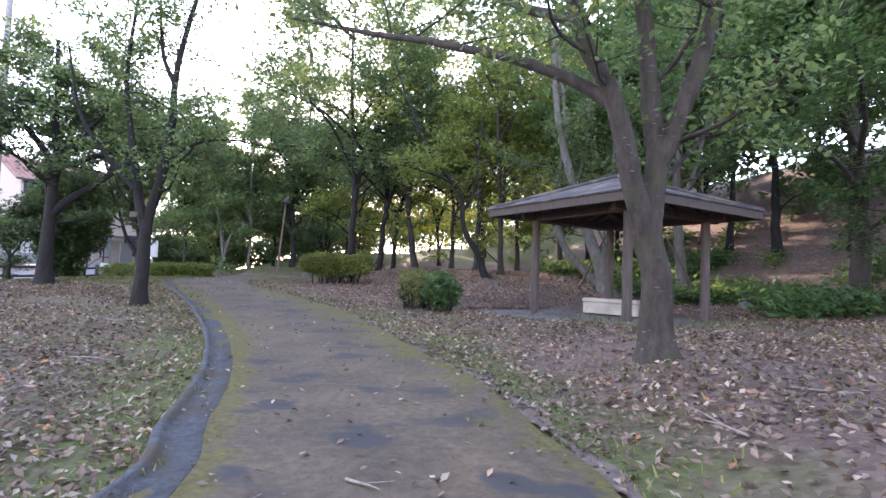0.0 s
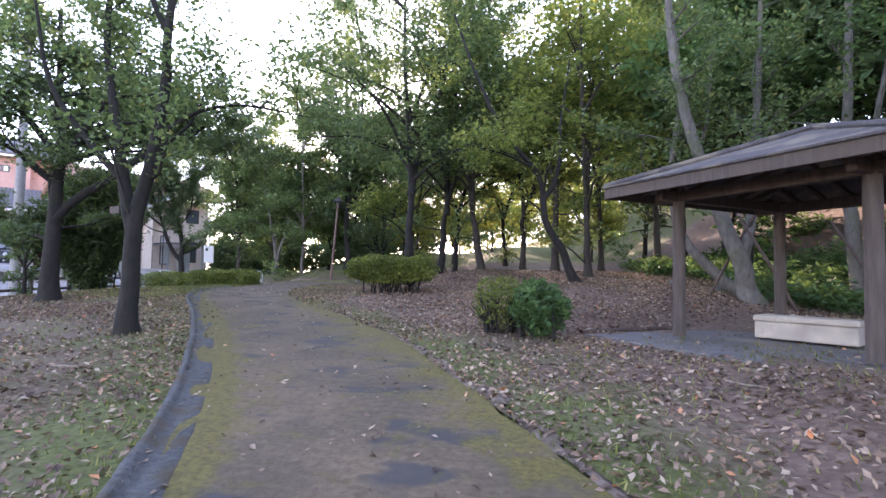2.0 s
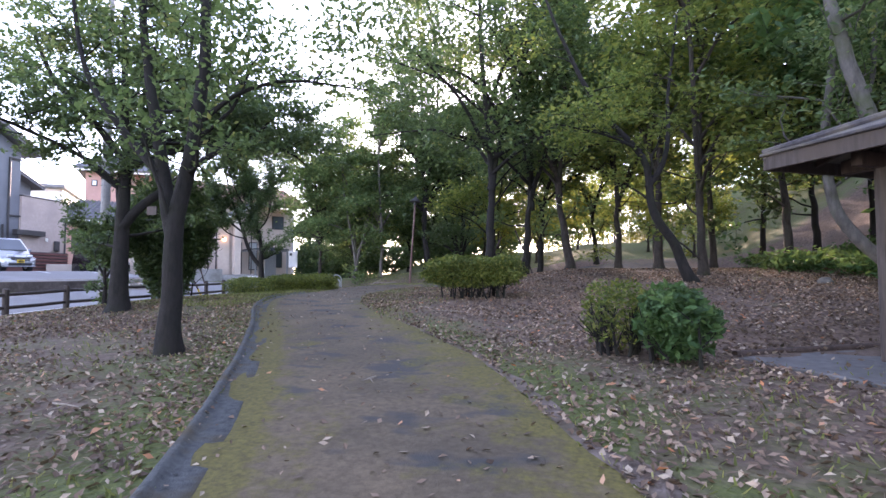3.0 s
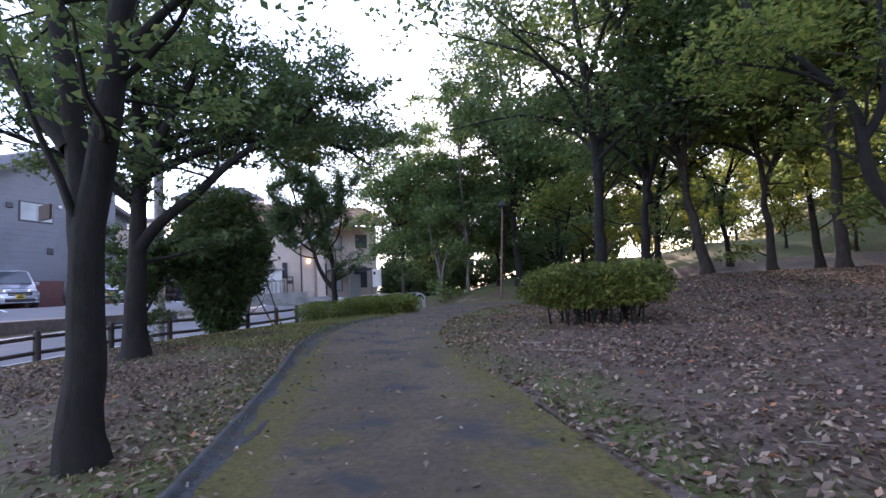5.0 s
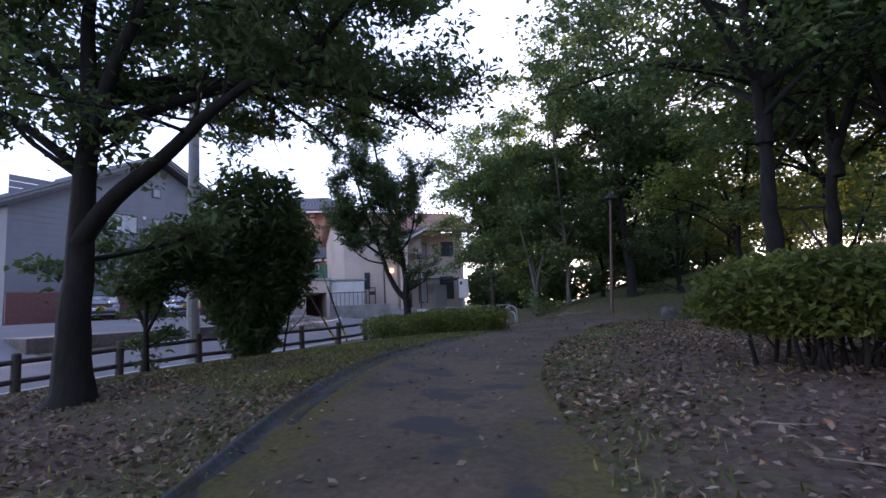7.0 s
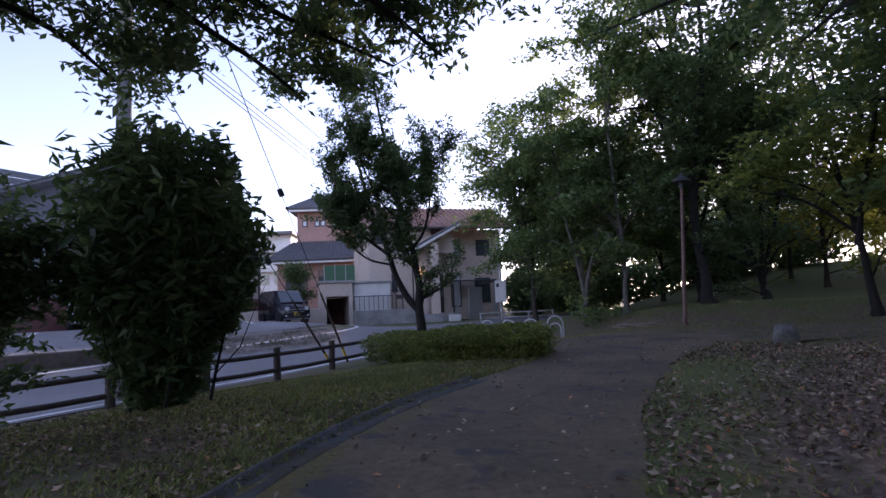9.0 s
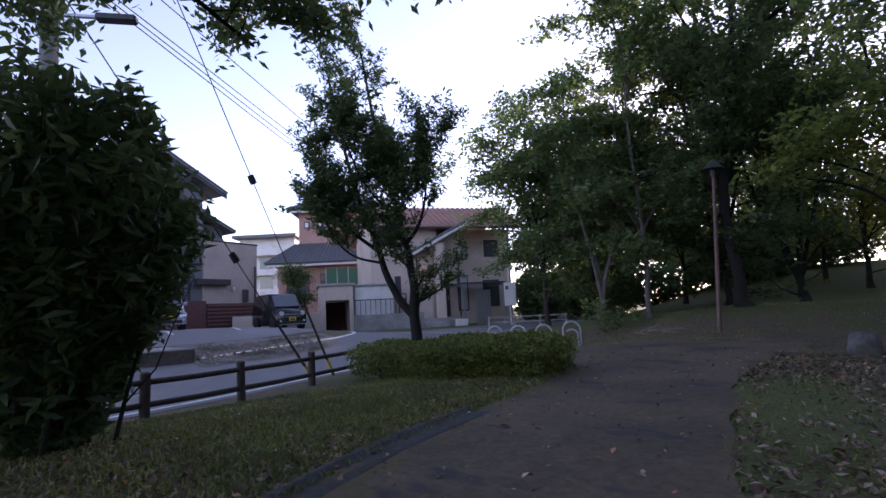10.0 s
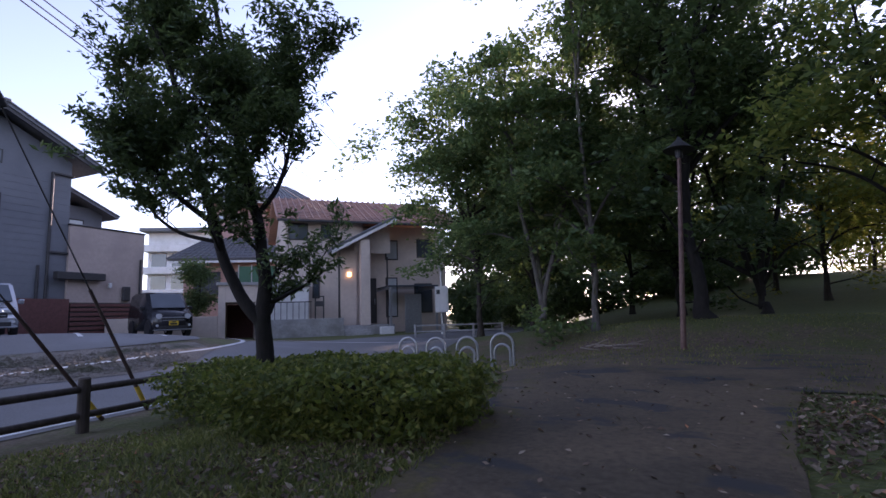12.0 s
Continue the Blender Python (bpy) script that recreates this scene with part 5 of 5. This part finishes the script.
    v, q = tubes([([(8.3, -0.22, 1.2), (8.3, -0.22, 3.0), (8.3, -0.22, 5.0)], [0.05] * 3)], 8)
    mesh_part("downpipe", raw_mesh("downpipe", v, q, TRIM_DARK, True), th)
    part("meter_box", box_bm(7.4, -0.35, 2.9, 7.75, -0.16, 3.6, 0.03), TRIM_DARK, th)
    part("outdoor_light", box_bm(6.7, -0.3, 3.5, 6.85, -0.16, 3.75, 0.03), TRIM_WHITE, th)
    part("base_panel", box_bm(-5.5, -0.4, 0.7, 4.9, -0.3, 2.95, 0.01), RED_BRICK, th, "dark red-brown base screen")
    for k in range(7):
        part("slat", box_bm(4.95, -0.42, 1.35 + 0.21 * k, 8.4, -0.36, 1.50 + 0.21 * k, 0.01), RED_BRICK, th)
    part("slat_backing", box_bm(4.95, -0.35, 1.0, 8.4, -0.3, 2.8), TRIM_DARK, th)


def beige_house():
    th = thing("house", 0, 0, 0, 0, "beige rendered house with a porch and red tile roof", "house", "street houses")
    th.matrix_basis = about((-9.58, 21.41, 1.743), 1.2) @ pose(-33.4, 34.7, 0, 0, 0, math.degrees(math.atan2(0.857, 0.516)))
    part("wall", box_bm(2.95, 0.0, 0.4, 7.0, 8.0, 7.0), RENDER_BEIGE, th)
    part("wing_wall", box_bm(7.0, 0.9, 0.4, 12.2, 8.0, 6.9), RENDER_BEIGE, th)
    part("gable_wall", extrude_bm([(0.0, 7.0), (8.0, 7.0), (4.0, 8.7)], "x", 2.97, 3.2), RENDER_BEIGE, th)
    roof_tiles(th, (2.5, -0.6, 6.85), (12.6, -0.6, 6.85), (12.6, 4.0, 8.95), (2.5, 4.0, 8.95), 14, TILE_RED_OR_SUNLIT)
    roof_tiles(th, (2.5, 8.6, 6.85), (12.6, 8.6, 6.85), (12.6, 4.0, 8.95), (2.5, 4.0, 8.95), 6, TILE_RED_OR_SUNLIT)
    part("gutter", box_bm(2.5, -0.72, 6.72, 12.6, -0.6, 6.84, 0.03), TRIM_DARK, th)
    # porch
    roof_tiles(th, (5.1, -1.5, 5.2), (5.1, 0.9, 5.2), (8.5, 0.9, 7.0), (8.5, -1.5, 7.0), 9, TILE_GREY, "porch_roof")
    part("porch_bargeboard", extrude_bm([(5.1, 4.98), (5.1, 5.14), (8.5, 6.94), (8.5, 6.78)], "y", -1.56, -1.50), TRIM_WHITE, th, "white bargeboard")
    part("porch_gable", extrude_bm([(6.5, 5.2), (6.5, 5.75), (8.5, 6.75), (8.5, 5.2)], "y", -0.2, -0.1), RENDER_BEIGE, th)
    part("porch_column", box_bm(6.6, -1.4, 0.5, 7.08, -0.95, 5.75, 0.01), RENDER_BEIGE, th)
    part("porch_side_wall", box_bm(5.75, -0.25, 0.5, 6.6, -0.004, 5.3), RENDER_BEIGE, th)
    part("porch_floor", box_bm(5.6, -1.6, 0.4, 8.3, 0.0, 1.35, 0.02), CONCRETE, th)
    lamp = part("wall_lamp", box_bm(6.1, -0.4, 3.9, 6.3, -0.25, 4.15, 0.03), GLOW, th, "lit wall lamp")
    door = part("door", box_bm(7.3, 0.82, 1.4, 7.95, 0.9, 3.9, 0.01), TRIM_DARK, th, "dark front door")
    part("handle", box_bm(7.82, 0.76, 2.4, 7.87, 0.82, 2.75, 0.01), STEEL, door)
    for k in range(4):
        part("step", box_bm(5.7 - 0.02 * k, -2.9 + 0.32 * k, 0.3, 7.0, -1.6, 0.66 + 0.17 * k, 0.015), CONCRETE, th)
    window(th, 3.1, 4.1, 5.85, 6.75)
    window(th, 4.75, 5.3, 5.95, 6.7, 0.0, PANE, 0)
    window(th, 4.33, 4.7, 2.8, 3.95, 0.0, PANE, 0)
    window(th, 8.5, 9.25, 4.95, 6.1, 0.9, PANE_BLIND, 0)
    window(th, 8.5, 9.2, 1.7, 3.95, 0.9, PANE_BLIND, 0)
    window(th, 10.4, 11.4, 5.1, 6.2, 0.9)
    window(th, 10.2, 11.3, 1.9, 3.6, 0.9)
    part("plinth", box_bm(2.95, -0.05, 0.4, 5.7, 0.0, 1.5), CONCRETE, th)
    for s in (5.7, 8.35):
        v, q = tubes([([(s, -0.06, 1.0), (s, -0.06, 3.0), (s, -0.06, 5.0)], [0.045] * 3)], 7)
        mesh_part("downpipe", raw_mesh("downpipe", v, q, TRIM_DARK, True), th)
    cp = part("carport_roof", box_bm(7.9, -2.0, 3.25, 10.6, 0.6, 3.33, 0.01), PANE, th, "dark translucent carport roof")
    for s in (8.0, 10.5):
        part("carport_post", box_bm(s - 0.05, -1.95, 0.5, s + 0.05, -1.85, 3.25), STEEL, th)
        part("carport_beam", box_bm(s - 0.04, -2.0, 3.14, s + 0.04, 0.85, 3.24), STEEL, th)
    part("air_conditioner", box_bm(7.4, -2.2, 0.6, 8.1, -1.9, 1.25, 0.03), TRIM_WHITE, th, "white outdoor air conditioner")
    part("shed_door", box_bm(9.0, -1.2, 0.6, 9.9, -1.1, 2.9, 0.01), STEEL, th)
    # garage and the yard wall beside it
    gar = thing("garage", 0, 0, 0, 0, "beige flat-roofed garage with a dark opening", "garage")
    gar.matrix_basis = th.matrix_basis.copy()
    part("side_wall", box_bm(-0.1, -1.6, 0.4, 0.22, 2.0, 3.4, 0.01), RENDER_BEIGE, gar)
    part("side_wall", box_bm(1.5, -1.6, 0.4, 1.72, 2.0, 3.4, 0.01), RENDER_BEIGE, gar)
    part("lintel", box_bm(0.224, -1.6, 2.62, 1.496, 2.0, 3.4, 0.01), RENDER_BEIGE, gar)
    part("coping", box_bm(-0.2, -1.7, 3.4, 1.82, 2.1, 3.55, 0.02), CONCRETE, gar)
    part("back_wall", box_bm(0.224, 1.8, 0.4, 1.496, 2.0, 2.6), RED_BRICK, gar)
    yard = thing("yard_wall", 0, 0, 0, 0, "low concrete yard wall beside the street", "wall")
    yard.matrix_basis = th.matrix_basis.copy()
    part("wall", box_bm(1.724, -1.7, 0.3, 5.65, -1.5, 1.75, 0.015), CONCRETE, yard)
    part("wall", box_bm(-4.5, -1.6, 0.3, -0.11, -1.4, 2.0, 0.015), RENDER_BEIGE, yard)
    for k in range(9):
        part("railing_bar", box_bm(1.8 + 0.28 * k, -1.62, 1.75, 1.83 + 0.28 * k, -1.59, 2.55), TRIM_DARK, yard)
    part("top_rail", box_bm(1.75, -1.63, 2.55, 4.1, -1.58, 2.6), TRIM_DARK, yard)
    shed = thing("garden_shed", 0, 0, 0, 0, "pale grey metal garden shed behind the wall", "shed")
    shed.matrix_basis = th.matrix_basis.copy()
    part("body", box_bm(1.8, -1.3, 0.5, 4.0, -0.2, 3.35, 0.01), TRIM_WHITE, shed)
    part("roof", box_bm(1.74, -1.4, 3.352, 4.1, -0.15, 3.47, 0.01), STEEL, shed)
    for k in range(3):
        part("door_panel", box_bm(1.85 + 0.72 * k, -1.33, 0.7, 2.53 + 0.72 * k, -1.303, 3.25, 0.006), TRIM_WHITE, shed)
    gate = thing("post_box_stand", 0, 0, 0, 0, "dark post with a mailbox on the yard wall", "mailbox")
    gate.matrix_basis = th.matrix_basis.copy()
    for s in (4.25, 4.65):
        part("post", box_bm(s, -1.55, 1.75, s + 0.06, -1.49, 2.85), TRIM_DARK, gate)
    part("box", box_bm(4.25, -1.6, 2.35, 4.71, -1.45, 2.6, 0.02), TRIM_DARK, gate)
    part("crossbar", box_bm(4.25, -1.55, 2.8, 4.71, -1.49, 2.86), TRIM_DARK, gate)


def pink_house():
    th = thing("house", 0, 0, 0, 0, "pink walled house with two tiers of hipped grey tile roof, right slopes coloured as sunlit", "house", "street houses")
    th.matrix_basis = about((-8.31, 18.61, 1.789), 1.3) @ pose(-40, 38, 1.5, 0, 0, math.degrees(math.atan2(0.72, 0.69)))
    part("lower_wall", box_bm(-2.4, 0.0, -1.6, 5.5, 7.0, 4.2), RENDER_PINK, th)
    part("upper_wall", box_bm(-1.2, 1.4, 4.2, 2.25, 6.0, 8.4), RENDER_PINK, th)
    part("upper_wing", box_bm(2.25, 2.2, 4.2, 4.6, 6.0, 8.2), RENDER_PINK, th)

    def hip(x0, x1, y0, y1, ze, zr, inset, rows, nm, top=None):
        xr0, xr1, ym = x0 + inset, x1 - inset, (y0 + y1) / 2
        yr0, yr1 = top or (ym, ym)
        roof_tiles(th, (x0, y0, ze), (x1, y0, ze), (xr1, yr0, zr), (xr0, yr0, zr), rows, TILE_GREY, nm)
        roof_tiles(th, (x0, y1, ze), (x1, y1, ze), (xr1, yr1, zr), (xr0, yr1, zr), 4, TILE_GREY, nm)
        roof_tiles(th, (x0, y0, ze), (x0, y1, ze), (xr0, yr1, zr), (xr0, yr0, zr), rows, TILE_GREY, nm)
        # grey tile here too: red stands in for the warm sun on this slope
        roof_tiles(th, (x1, y0, ze), (x1, y1, ze), (xr1, yr1, zr), (xr1, yr0, zr), rows, TILE_RED_OR_SUNLIT, nm)
    hip(-3.1, 6.2, -0.9, 7.8, 4.15, 5.75, 1.7, 8, "lower_roof", (1.4, 6.2))
    hip(-1.9, 5.2, 0.6, 6.8, 8.3, 9.9, 2.0, 9, "upper_roof")
    part("eaves_board", box_bm(-3.0, -0.85, 3.9, 6.1, -0.78, 4.04), TRIM_WHITE, th)
    part("eaves_board", box_bm(-1.8, 0.65, 8.05, 5.1, 0.72, 8.18), TRIM_WHITE, th)
    for s in (-0.8, 0.15, 0.6, 1.5):
        window(th, s, s + 0.4, 6.95, 7.45, 1.4, PANE_BLIND, 0)
    window(th, -1.8, -0.2, 1.9, 3.4)
    window(th, 0.6, 2.2, 1.7, 3.4)
    screen = thing("balcony_screen", 0, 0, 0, 0, "green net screen on posts before the pink house", "screen")
    screen.matrix_basis = th.matrix_basis.copy()
    for k in range(6):
        part("post", cyl_bm(0.035, 0.035, -1.5, 3.6, 8), STEEL, screen).matrix_basis = pose(1.4 + 0.75 * k, -2.2, 0)
    part("net", box_bm(1.4, -2.2, 1.7, 5.2, -2.17, 3.5), NET, screen)


def far_building():
    th = thing("apartment_building", -69.0, 48.4, -0.4, 44, "distant white apartment building with balcony bands", "building")
    part("wall", box_bm(-2.5, 0, 0, 4.5, 10, 12.4), TRIM_WHITE, th)
    for k in range(4):
        part("balcony", box_bm(-2.6, -1.2, 2.6 + 2.5 * k, 4.6, 0, 3.4 + 2.5 * k, 0.05), TRIM_WHITE, th)
        for j in range(3):
            w = part("window", box_bm(-2.1 + 2.2 * j, -0.06, 0.8 + 2.5 * k, -0.5 + 2.2 * j, 0.0, 2.5 + 2.5 * k), PANE, th)
    part("roof", box_bm(-3.0, -1.3, 12.4, 5.0, 10.5, 12.8, 0.05), TILE_GREY, th)


grey_house()
beige_house()
pink_house()
far_building()
wood_tree("garden shrub tree before the pink house", (-42.5, 38.0), 95, 4.6, 0.1, 0.8, 6, 1.5, BARK_DARK, LEAF_DARK, per=40, size=0.14, fuzz=0.35)
wall_lot = thing("retaining_wall", -23.95, 17.0, 0, 90, "low brown concrete retaining wall holding up the car park", "wall")
part("face", box_bm(0, 0, 0.1, 6.8, 0.16, 1.02, 0.02), CONCRETE_BROWN, wall_lot)
part("return_wall", box_bm(0, 0.165, 0.1, 0.16, 2.6, 1.02, 0.02), CONCRETE_BROWN, wall_lot)
part("top", box_bm(0.02, 0.02, 0.6, 6.78, 2.9, 1.035), ASPHALT, wall_lot, "grey asphalt behind the wall's edge")


# ---- small things on the ground ----
def lump(name, label, at, size, seed, material, category):
    bm = bmesh.new()
    bmesh.ops.create_icosphere(bm, subdivisions=3, radius=1.0)
    for v in bm.verts:
        k = 1 + 0.28 * noise.noise(v.co * 1.4 + Vector((seed, 0, 0))) + 0.08 * noise.noise(v.co * 5 + Vector((0, seed, 0)))
        v.co = Vector((v.co.x * size[0], v.co.y * size[1], v.co.z * size[2])) * k
    ob = part(name, bm, material)
    for f in ob.data.polygons:
        f.use_smooth = True
    ob.matrix_basis = pose(at[0], at[1], gz(*at) + size[2] * 0.35, 0, 0, seed * 40)
    return tagged(ob, label, category)


lump("rock", "rounded grey rock beside the path", (-8.75, 29.3), (0.27, 0.24, 0.3), 3, ROCK, "rock")
for k, (x, y, s) in enumerate([(7.6, 15.8, 0.32), (8.3, 14.9, 0.4), (7.0, 16.6, 0.28), (9.0, 16.2, 0.45), (6.2, 18.6, 0.3), (5.2, 19.6, 0.35), (10.0, 15.4, 0.4), (4.2, 20.4, 0.3)]):
    lump("rock", "dark mossy rock at the foot of the bank", (x, y), (s * 0.62, s * 0.5, s * 0.4), k + 5, ROCK, "rock")
rng1 = np.random.default_rng(5)
for k in range(8):
    a = thing("fallen_branch", -15.1 + rng1.uniform(-0.6, 0.6), 36.0 + rng1.uniform(-0.3, 0.3), 0, rng1.uniform(-50, 50), "dry fallen branch in a small heap", "branch", "branch heap")
    a.location.z = gz(a.location.x, a.location.y) + 0.04 + 0.02 * k
    b, r = grow(rng1, (0, 0, 0), (1, 0.1, 0.05), rng1.uniform(0.8, 1.6), 0.03, 0.02, 0.2)
    v, q = tubes([(b, r)], 6)
    mesh_part("stick", raw_mesh("stick", v, q, STICK, True), a)
for x, y, ax, ay in ((-6.3, 27.4, 0.4, 0.5), (-6.3, 28.9, 0.3, -0.5), (-4.2, 29.6, -0.5, 0.4), (-5.3, 30.6, 0.5, -0.2), (5.6, 16.0, -0.5, 0.3), (4.1, 17.3, 0.5, -0.3), (7.9, 16.6, -0.4, 0.5)):
    a = thing("tree_stake", x, y, gz(x, y), 0, "slanting wooden stake propping a tree", "stake", "tree stakes")
    v, q = tubes([([(0, 0, -0.1), (ax, ay, 1.1), (2 * ax, 2 * ay, 2.2)], [0.035] * 3)], 7)
    mesh_part("stake", raw_mesh("stake", v, q, TIMBER, True), a)
a = thing("marker_post", 13.2, 15.6, gz(13.2, 15.6), 0, "pale marker post on the wooded bank", "post")
part("post", cyl_bm(0.05, 0.04, -0.1, 1.1, 8), STICK, a).matrix_basis = pose(0, 0, 0, 0, 8, 0)
a = thing("sign_tag", -6.83, 11.13, 0, 0, "small pale tag tied to the slender tree", "tag")
part("plate", box_bm(-0.22, -0.21, 1.98, -0.05, -0.19, 2.1, 0.004), TIMBER_GREY, a).matrix_basis = pose(0, 0, gz(-6.77, 11.12) - 0.05, 0, 0, 0)


def rubble():
    """Loose stones and weeds' worth of grit over the strip by the car park."""
    rng = np.random.default_rng(12)
    n = 1100
    y = rng.uniform(23.9, 28.8, n)
    x = np.interp(y, [23.7, 25.6, 27, 28.4, 30], [-23.3, -23.4, -23.5, -24.0, -25.6]) - rng.uniform(0.05, 2.6, n)
    ball = np.array([(1, 0, 0), (-1, 0, 0), (0, 1, 0), (0, -1, 0), (0, 0, 1), (0, 0, -1)], float)
    tri = np.array([(0, 2, 4), (2, 1, 4), (1, 3, 4), (3, 0, 4), (2, 0, 5), (1, 2, 5), (3, 1, 5), (0, 3, 5)])
    size = 0.03 + 0.09 * rng.uniform(0, 1, n) ** 3
    v = ball[None] * size[:, None, None] * rng.uniform(0.6, 1.4, (n, 6, 1)) * (1, 1, 0.7) + np.stack([x, y, ground_z(x, y) + 0.03], 1)[:, None]
    q = tri[None] + (6 * np.arange(n))[:, None, None]
    tagged(new("rubble", raw_mesh("rubble", v.reshape(-1, 3), q.reshape(-1, 3), GRAVEL)), "loose grey-brown stones on the strip by the car park", "stones", kind="stuff")


rubble()


def on_open_ground(x, y, margin=0.0):
    return (path_margin(x, y) > 0.04 + margin) & (x > -17.2)


def scatter(n, box, seed, keep):
    rng = np.random.default_rng(seed)
    x, y = rng.uniform(box[0], box[1], n), rng.uniform(box[2], box[3], n)
    k = keep(x, y, rng)
    return x[k], y[k], rng


def patchy(x, y, scale, shift):
    return np.array([noise.noise(Vector((a * scale, b * scale, shift))) for a, b in zip(x, y)])


def under_roof(x, y):
    a, b = (x - 3.83) * 0.827 + (y - 12) * 0.562, (y - 12) * 0.827 - (x - 3.83) * 0.562
    return (a > -2.45) & (a < 2.3) & (b > -2.45) & (b < 2.25)


def fallen_leaves():
    x, y, rng = scatter(245000, (-17, 9, 0.5, 29), 7, lambda x, y, r: on_open_ground(x, y) & (patchy(x, y, 0.5, 2.0) + r.uniform(-0.5, 0.5, len(x)) > -0.26 + 0.4 * ss(-11, -14, x) * ss(19, 22, y)) & ~(under_roof(x, y) & (r.uniform(0, 1, len(x)) < 0.95)))
    c = np.stack([x, y, ground_z(x, y) + rng.uniform(0.008, 0.04, len(x))], 1)
    v, q = leaf_quads(c, 0.055, rng, 1.3)
    tagged(new("fallen_leaves", raw_mesh("fallen_leaves", v, q, LITTER)), "dry brown fallen leaves strewn over the ground", "leaves", kind="stuff")
    x, y, rng = scatter(6500, (-14, 2, 1, 30), 8, lambda x, y, r: ~on_open_ground(x, y, 0.25))
    c = np.stack([x, y, ground_z(x, y) + rng.uniform(0.02, 0.035, len(x))], 1)
    v, q = leaf_quads(c, 0.05, rng, 2.5)
    tagged(new("fallen_leaves", raw_mesh("fallen_leaves", v, q, LITTER)), "scattered dry leaves lying on the path", "leaves", kind="stuff")


def grass():
    def keep(x, y, r):
        dl, dr = signed_side(x, y, LEFT), signed_side(x, y, RIGHT)
        want = 0.75 * np.exp(-(np.minimum(dl, dr) / 0.8) ** 2) + 0.95 * ss(-10.5, -12.5, x) * ss(18, 21.5, y) + 0.5 * ss(2, -2, x) * ss(11, 5, y) + 0.5 * ss(-5, -8, x) * ss(-16.9, -16.4, x) + 0.62 * ss(-1.6, -0.6, x) * ss(7.5, 9, y) * ss(12.8, 11.6, y) + 0.55 * ss(-8.5, -6.5, x) * ss(-4.0, -5.5, x) * ss(15, 18, y) + 0.42 * ss(-0.5, 0.8, x) * ss(2, 4, y) * ss(10, 8.5, y) + 0.5 * ss(36, 38, y)
        return on_open_ground(x, y, -0.12) & (want + 0.5 * patchy(x, y, 0.8, 9.0) > r.uniform(0.15, 1, len(x)))
    x1, y1, _ = scatter(96000, (-17.2, 8, 0.5, 40), 9, keep)
    x2, y2, rng = scatter(90000, (-17.2, -10.0, 16, 28), 19, keep)
    x, y = np.concatenate([x1, x2]), np.concatenate([y1, y2])
    n = len(x)
    base = np.stack([x, y, ground_z(x, y)], 1)
    a = rng.uniform(0, 2 * math.pi, n)
    side = np.stack([np.cos(a), np.sin(a), np.zeros(n)], 1) * rng.uniform(0.006, 0.012, (n, 1))
    h = rng.uniform(0.02, 0.07, (n, 1))
    bend = rng.normal(size=(n, 3)) * 0.03
    bend[:, 2] = 0
    up = np.array([[0, 0, 1.0]])
    v = np.stack([base - side, base + side, base + side * 0.5 + up * h + bend, base - side * 0.5 + up * h * 0.9 + bend], 1).reshape(-1, 3)
    tagged(new("grass", raw_mesh("grass", v, np.arange(4 * n).reshape(-1, 4), GRASS)), "short thin grass in patches along the path", "grass", kind="stuff")


def undergrowth():
    x, y, rng = scatter(9000, (4.5, 22, 8, 30), 10, lambda x, y, r: ((x + 0.12 * (y - 10) > 10.5) & (patchy(x, y, 0.6, 3.0) > 0.34)) | (y > 11.5) & (x + 0.12 * (y - 10) > 7.6 - 0.25 * np.maximum(0, y - 15)) & (x + 0.12 * (y - 10) < 11.4 + 3.0 * patchy(x, y, 0.25, 8.0)) & (patchy(x, y, 0.45, 4.0) > -0.12))
    n = 16
    c = np.repeat(np.stack([x, y, ground_z(x, y) + 0.28], 1), n, 0) + rng.normal(size=(len(x) * n, 3)) * (0.24, 0.24, 0.16)
    v, q = leaf_quads(c, 0.12, rng, 0.9, 1.4)
    tagged(new("undergrowth", raw_mesh("undergrowth", v, q, LEAF_FERN)), "green leafy undergrowth at the foot of the bank", "undergrowth", kind="stuff")


fallen_leaves()
grass()
undergrowth()

rng2 = np.random.default_rng(31)
for k, (x, y) in enumerate([(-0.35, 3.1), (-1.0, 2.6), (0.9, 5.2), (3.1, 4.6), (2.2, 3.6), (-4.4, 6.1), (-3.4, 10.6), (-2.0, 12.9), (3.6, 7.6), (-6.0, 9.0), (-5.0, 16.6), (-4.0, 16.0), (4.4, 8.3), (1.6, 9.4)]):
    tw = thing("fallen_twig", x, y, gz(x, y) + 0.025, rng2.uniform(0, 360), "dry grey twig lying on the ground", "twig", "fallen twigs")
    a, r = grow(rng2, (0, 0, 0), (1, 0.2, 0.0), rng2.uniform(0.25, 0.7), 0.012, 0.0, 0.25)
    a[:, 2] = np.abs(a[:, 2]) * 0.2
    c, rc = grow(rng2, a[2], (0.7, rng2.choice([-0.8, 0.8]), 0.0), 0.2, 0.007, 0.0, 0.2, 3)
    c[:, 2] = np.abs(c[:, 2]) * 0.2
    for line, rad in ((a, r), (c, rc)):
        v, q = tubes([(line, rad)], 5)
        mesh_part("stem", raw_mesh("stem", v, q, STICK, True), tw)
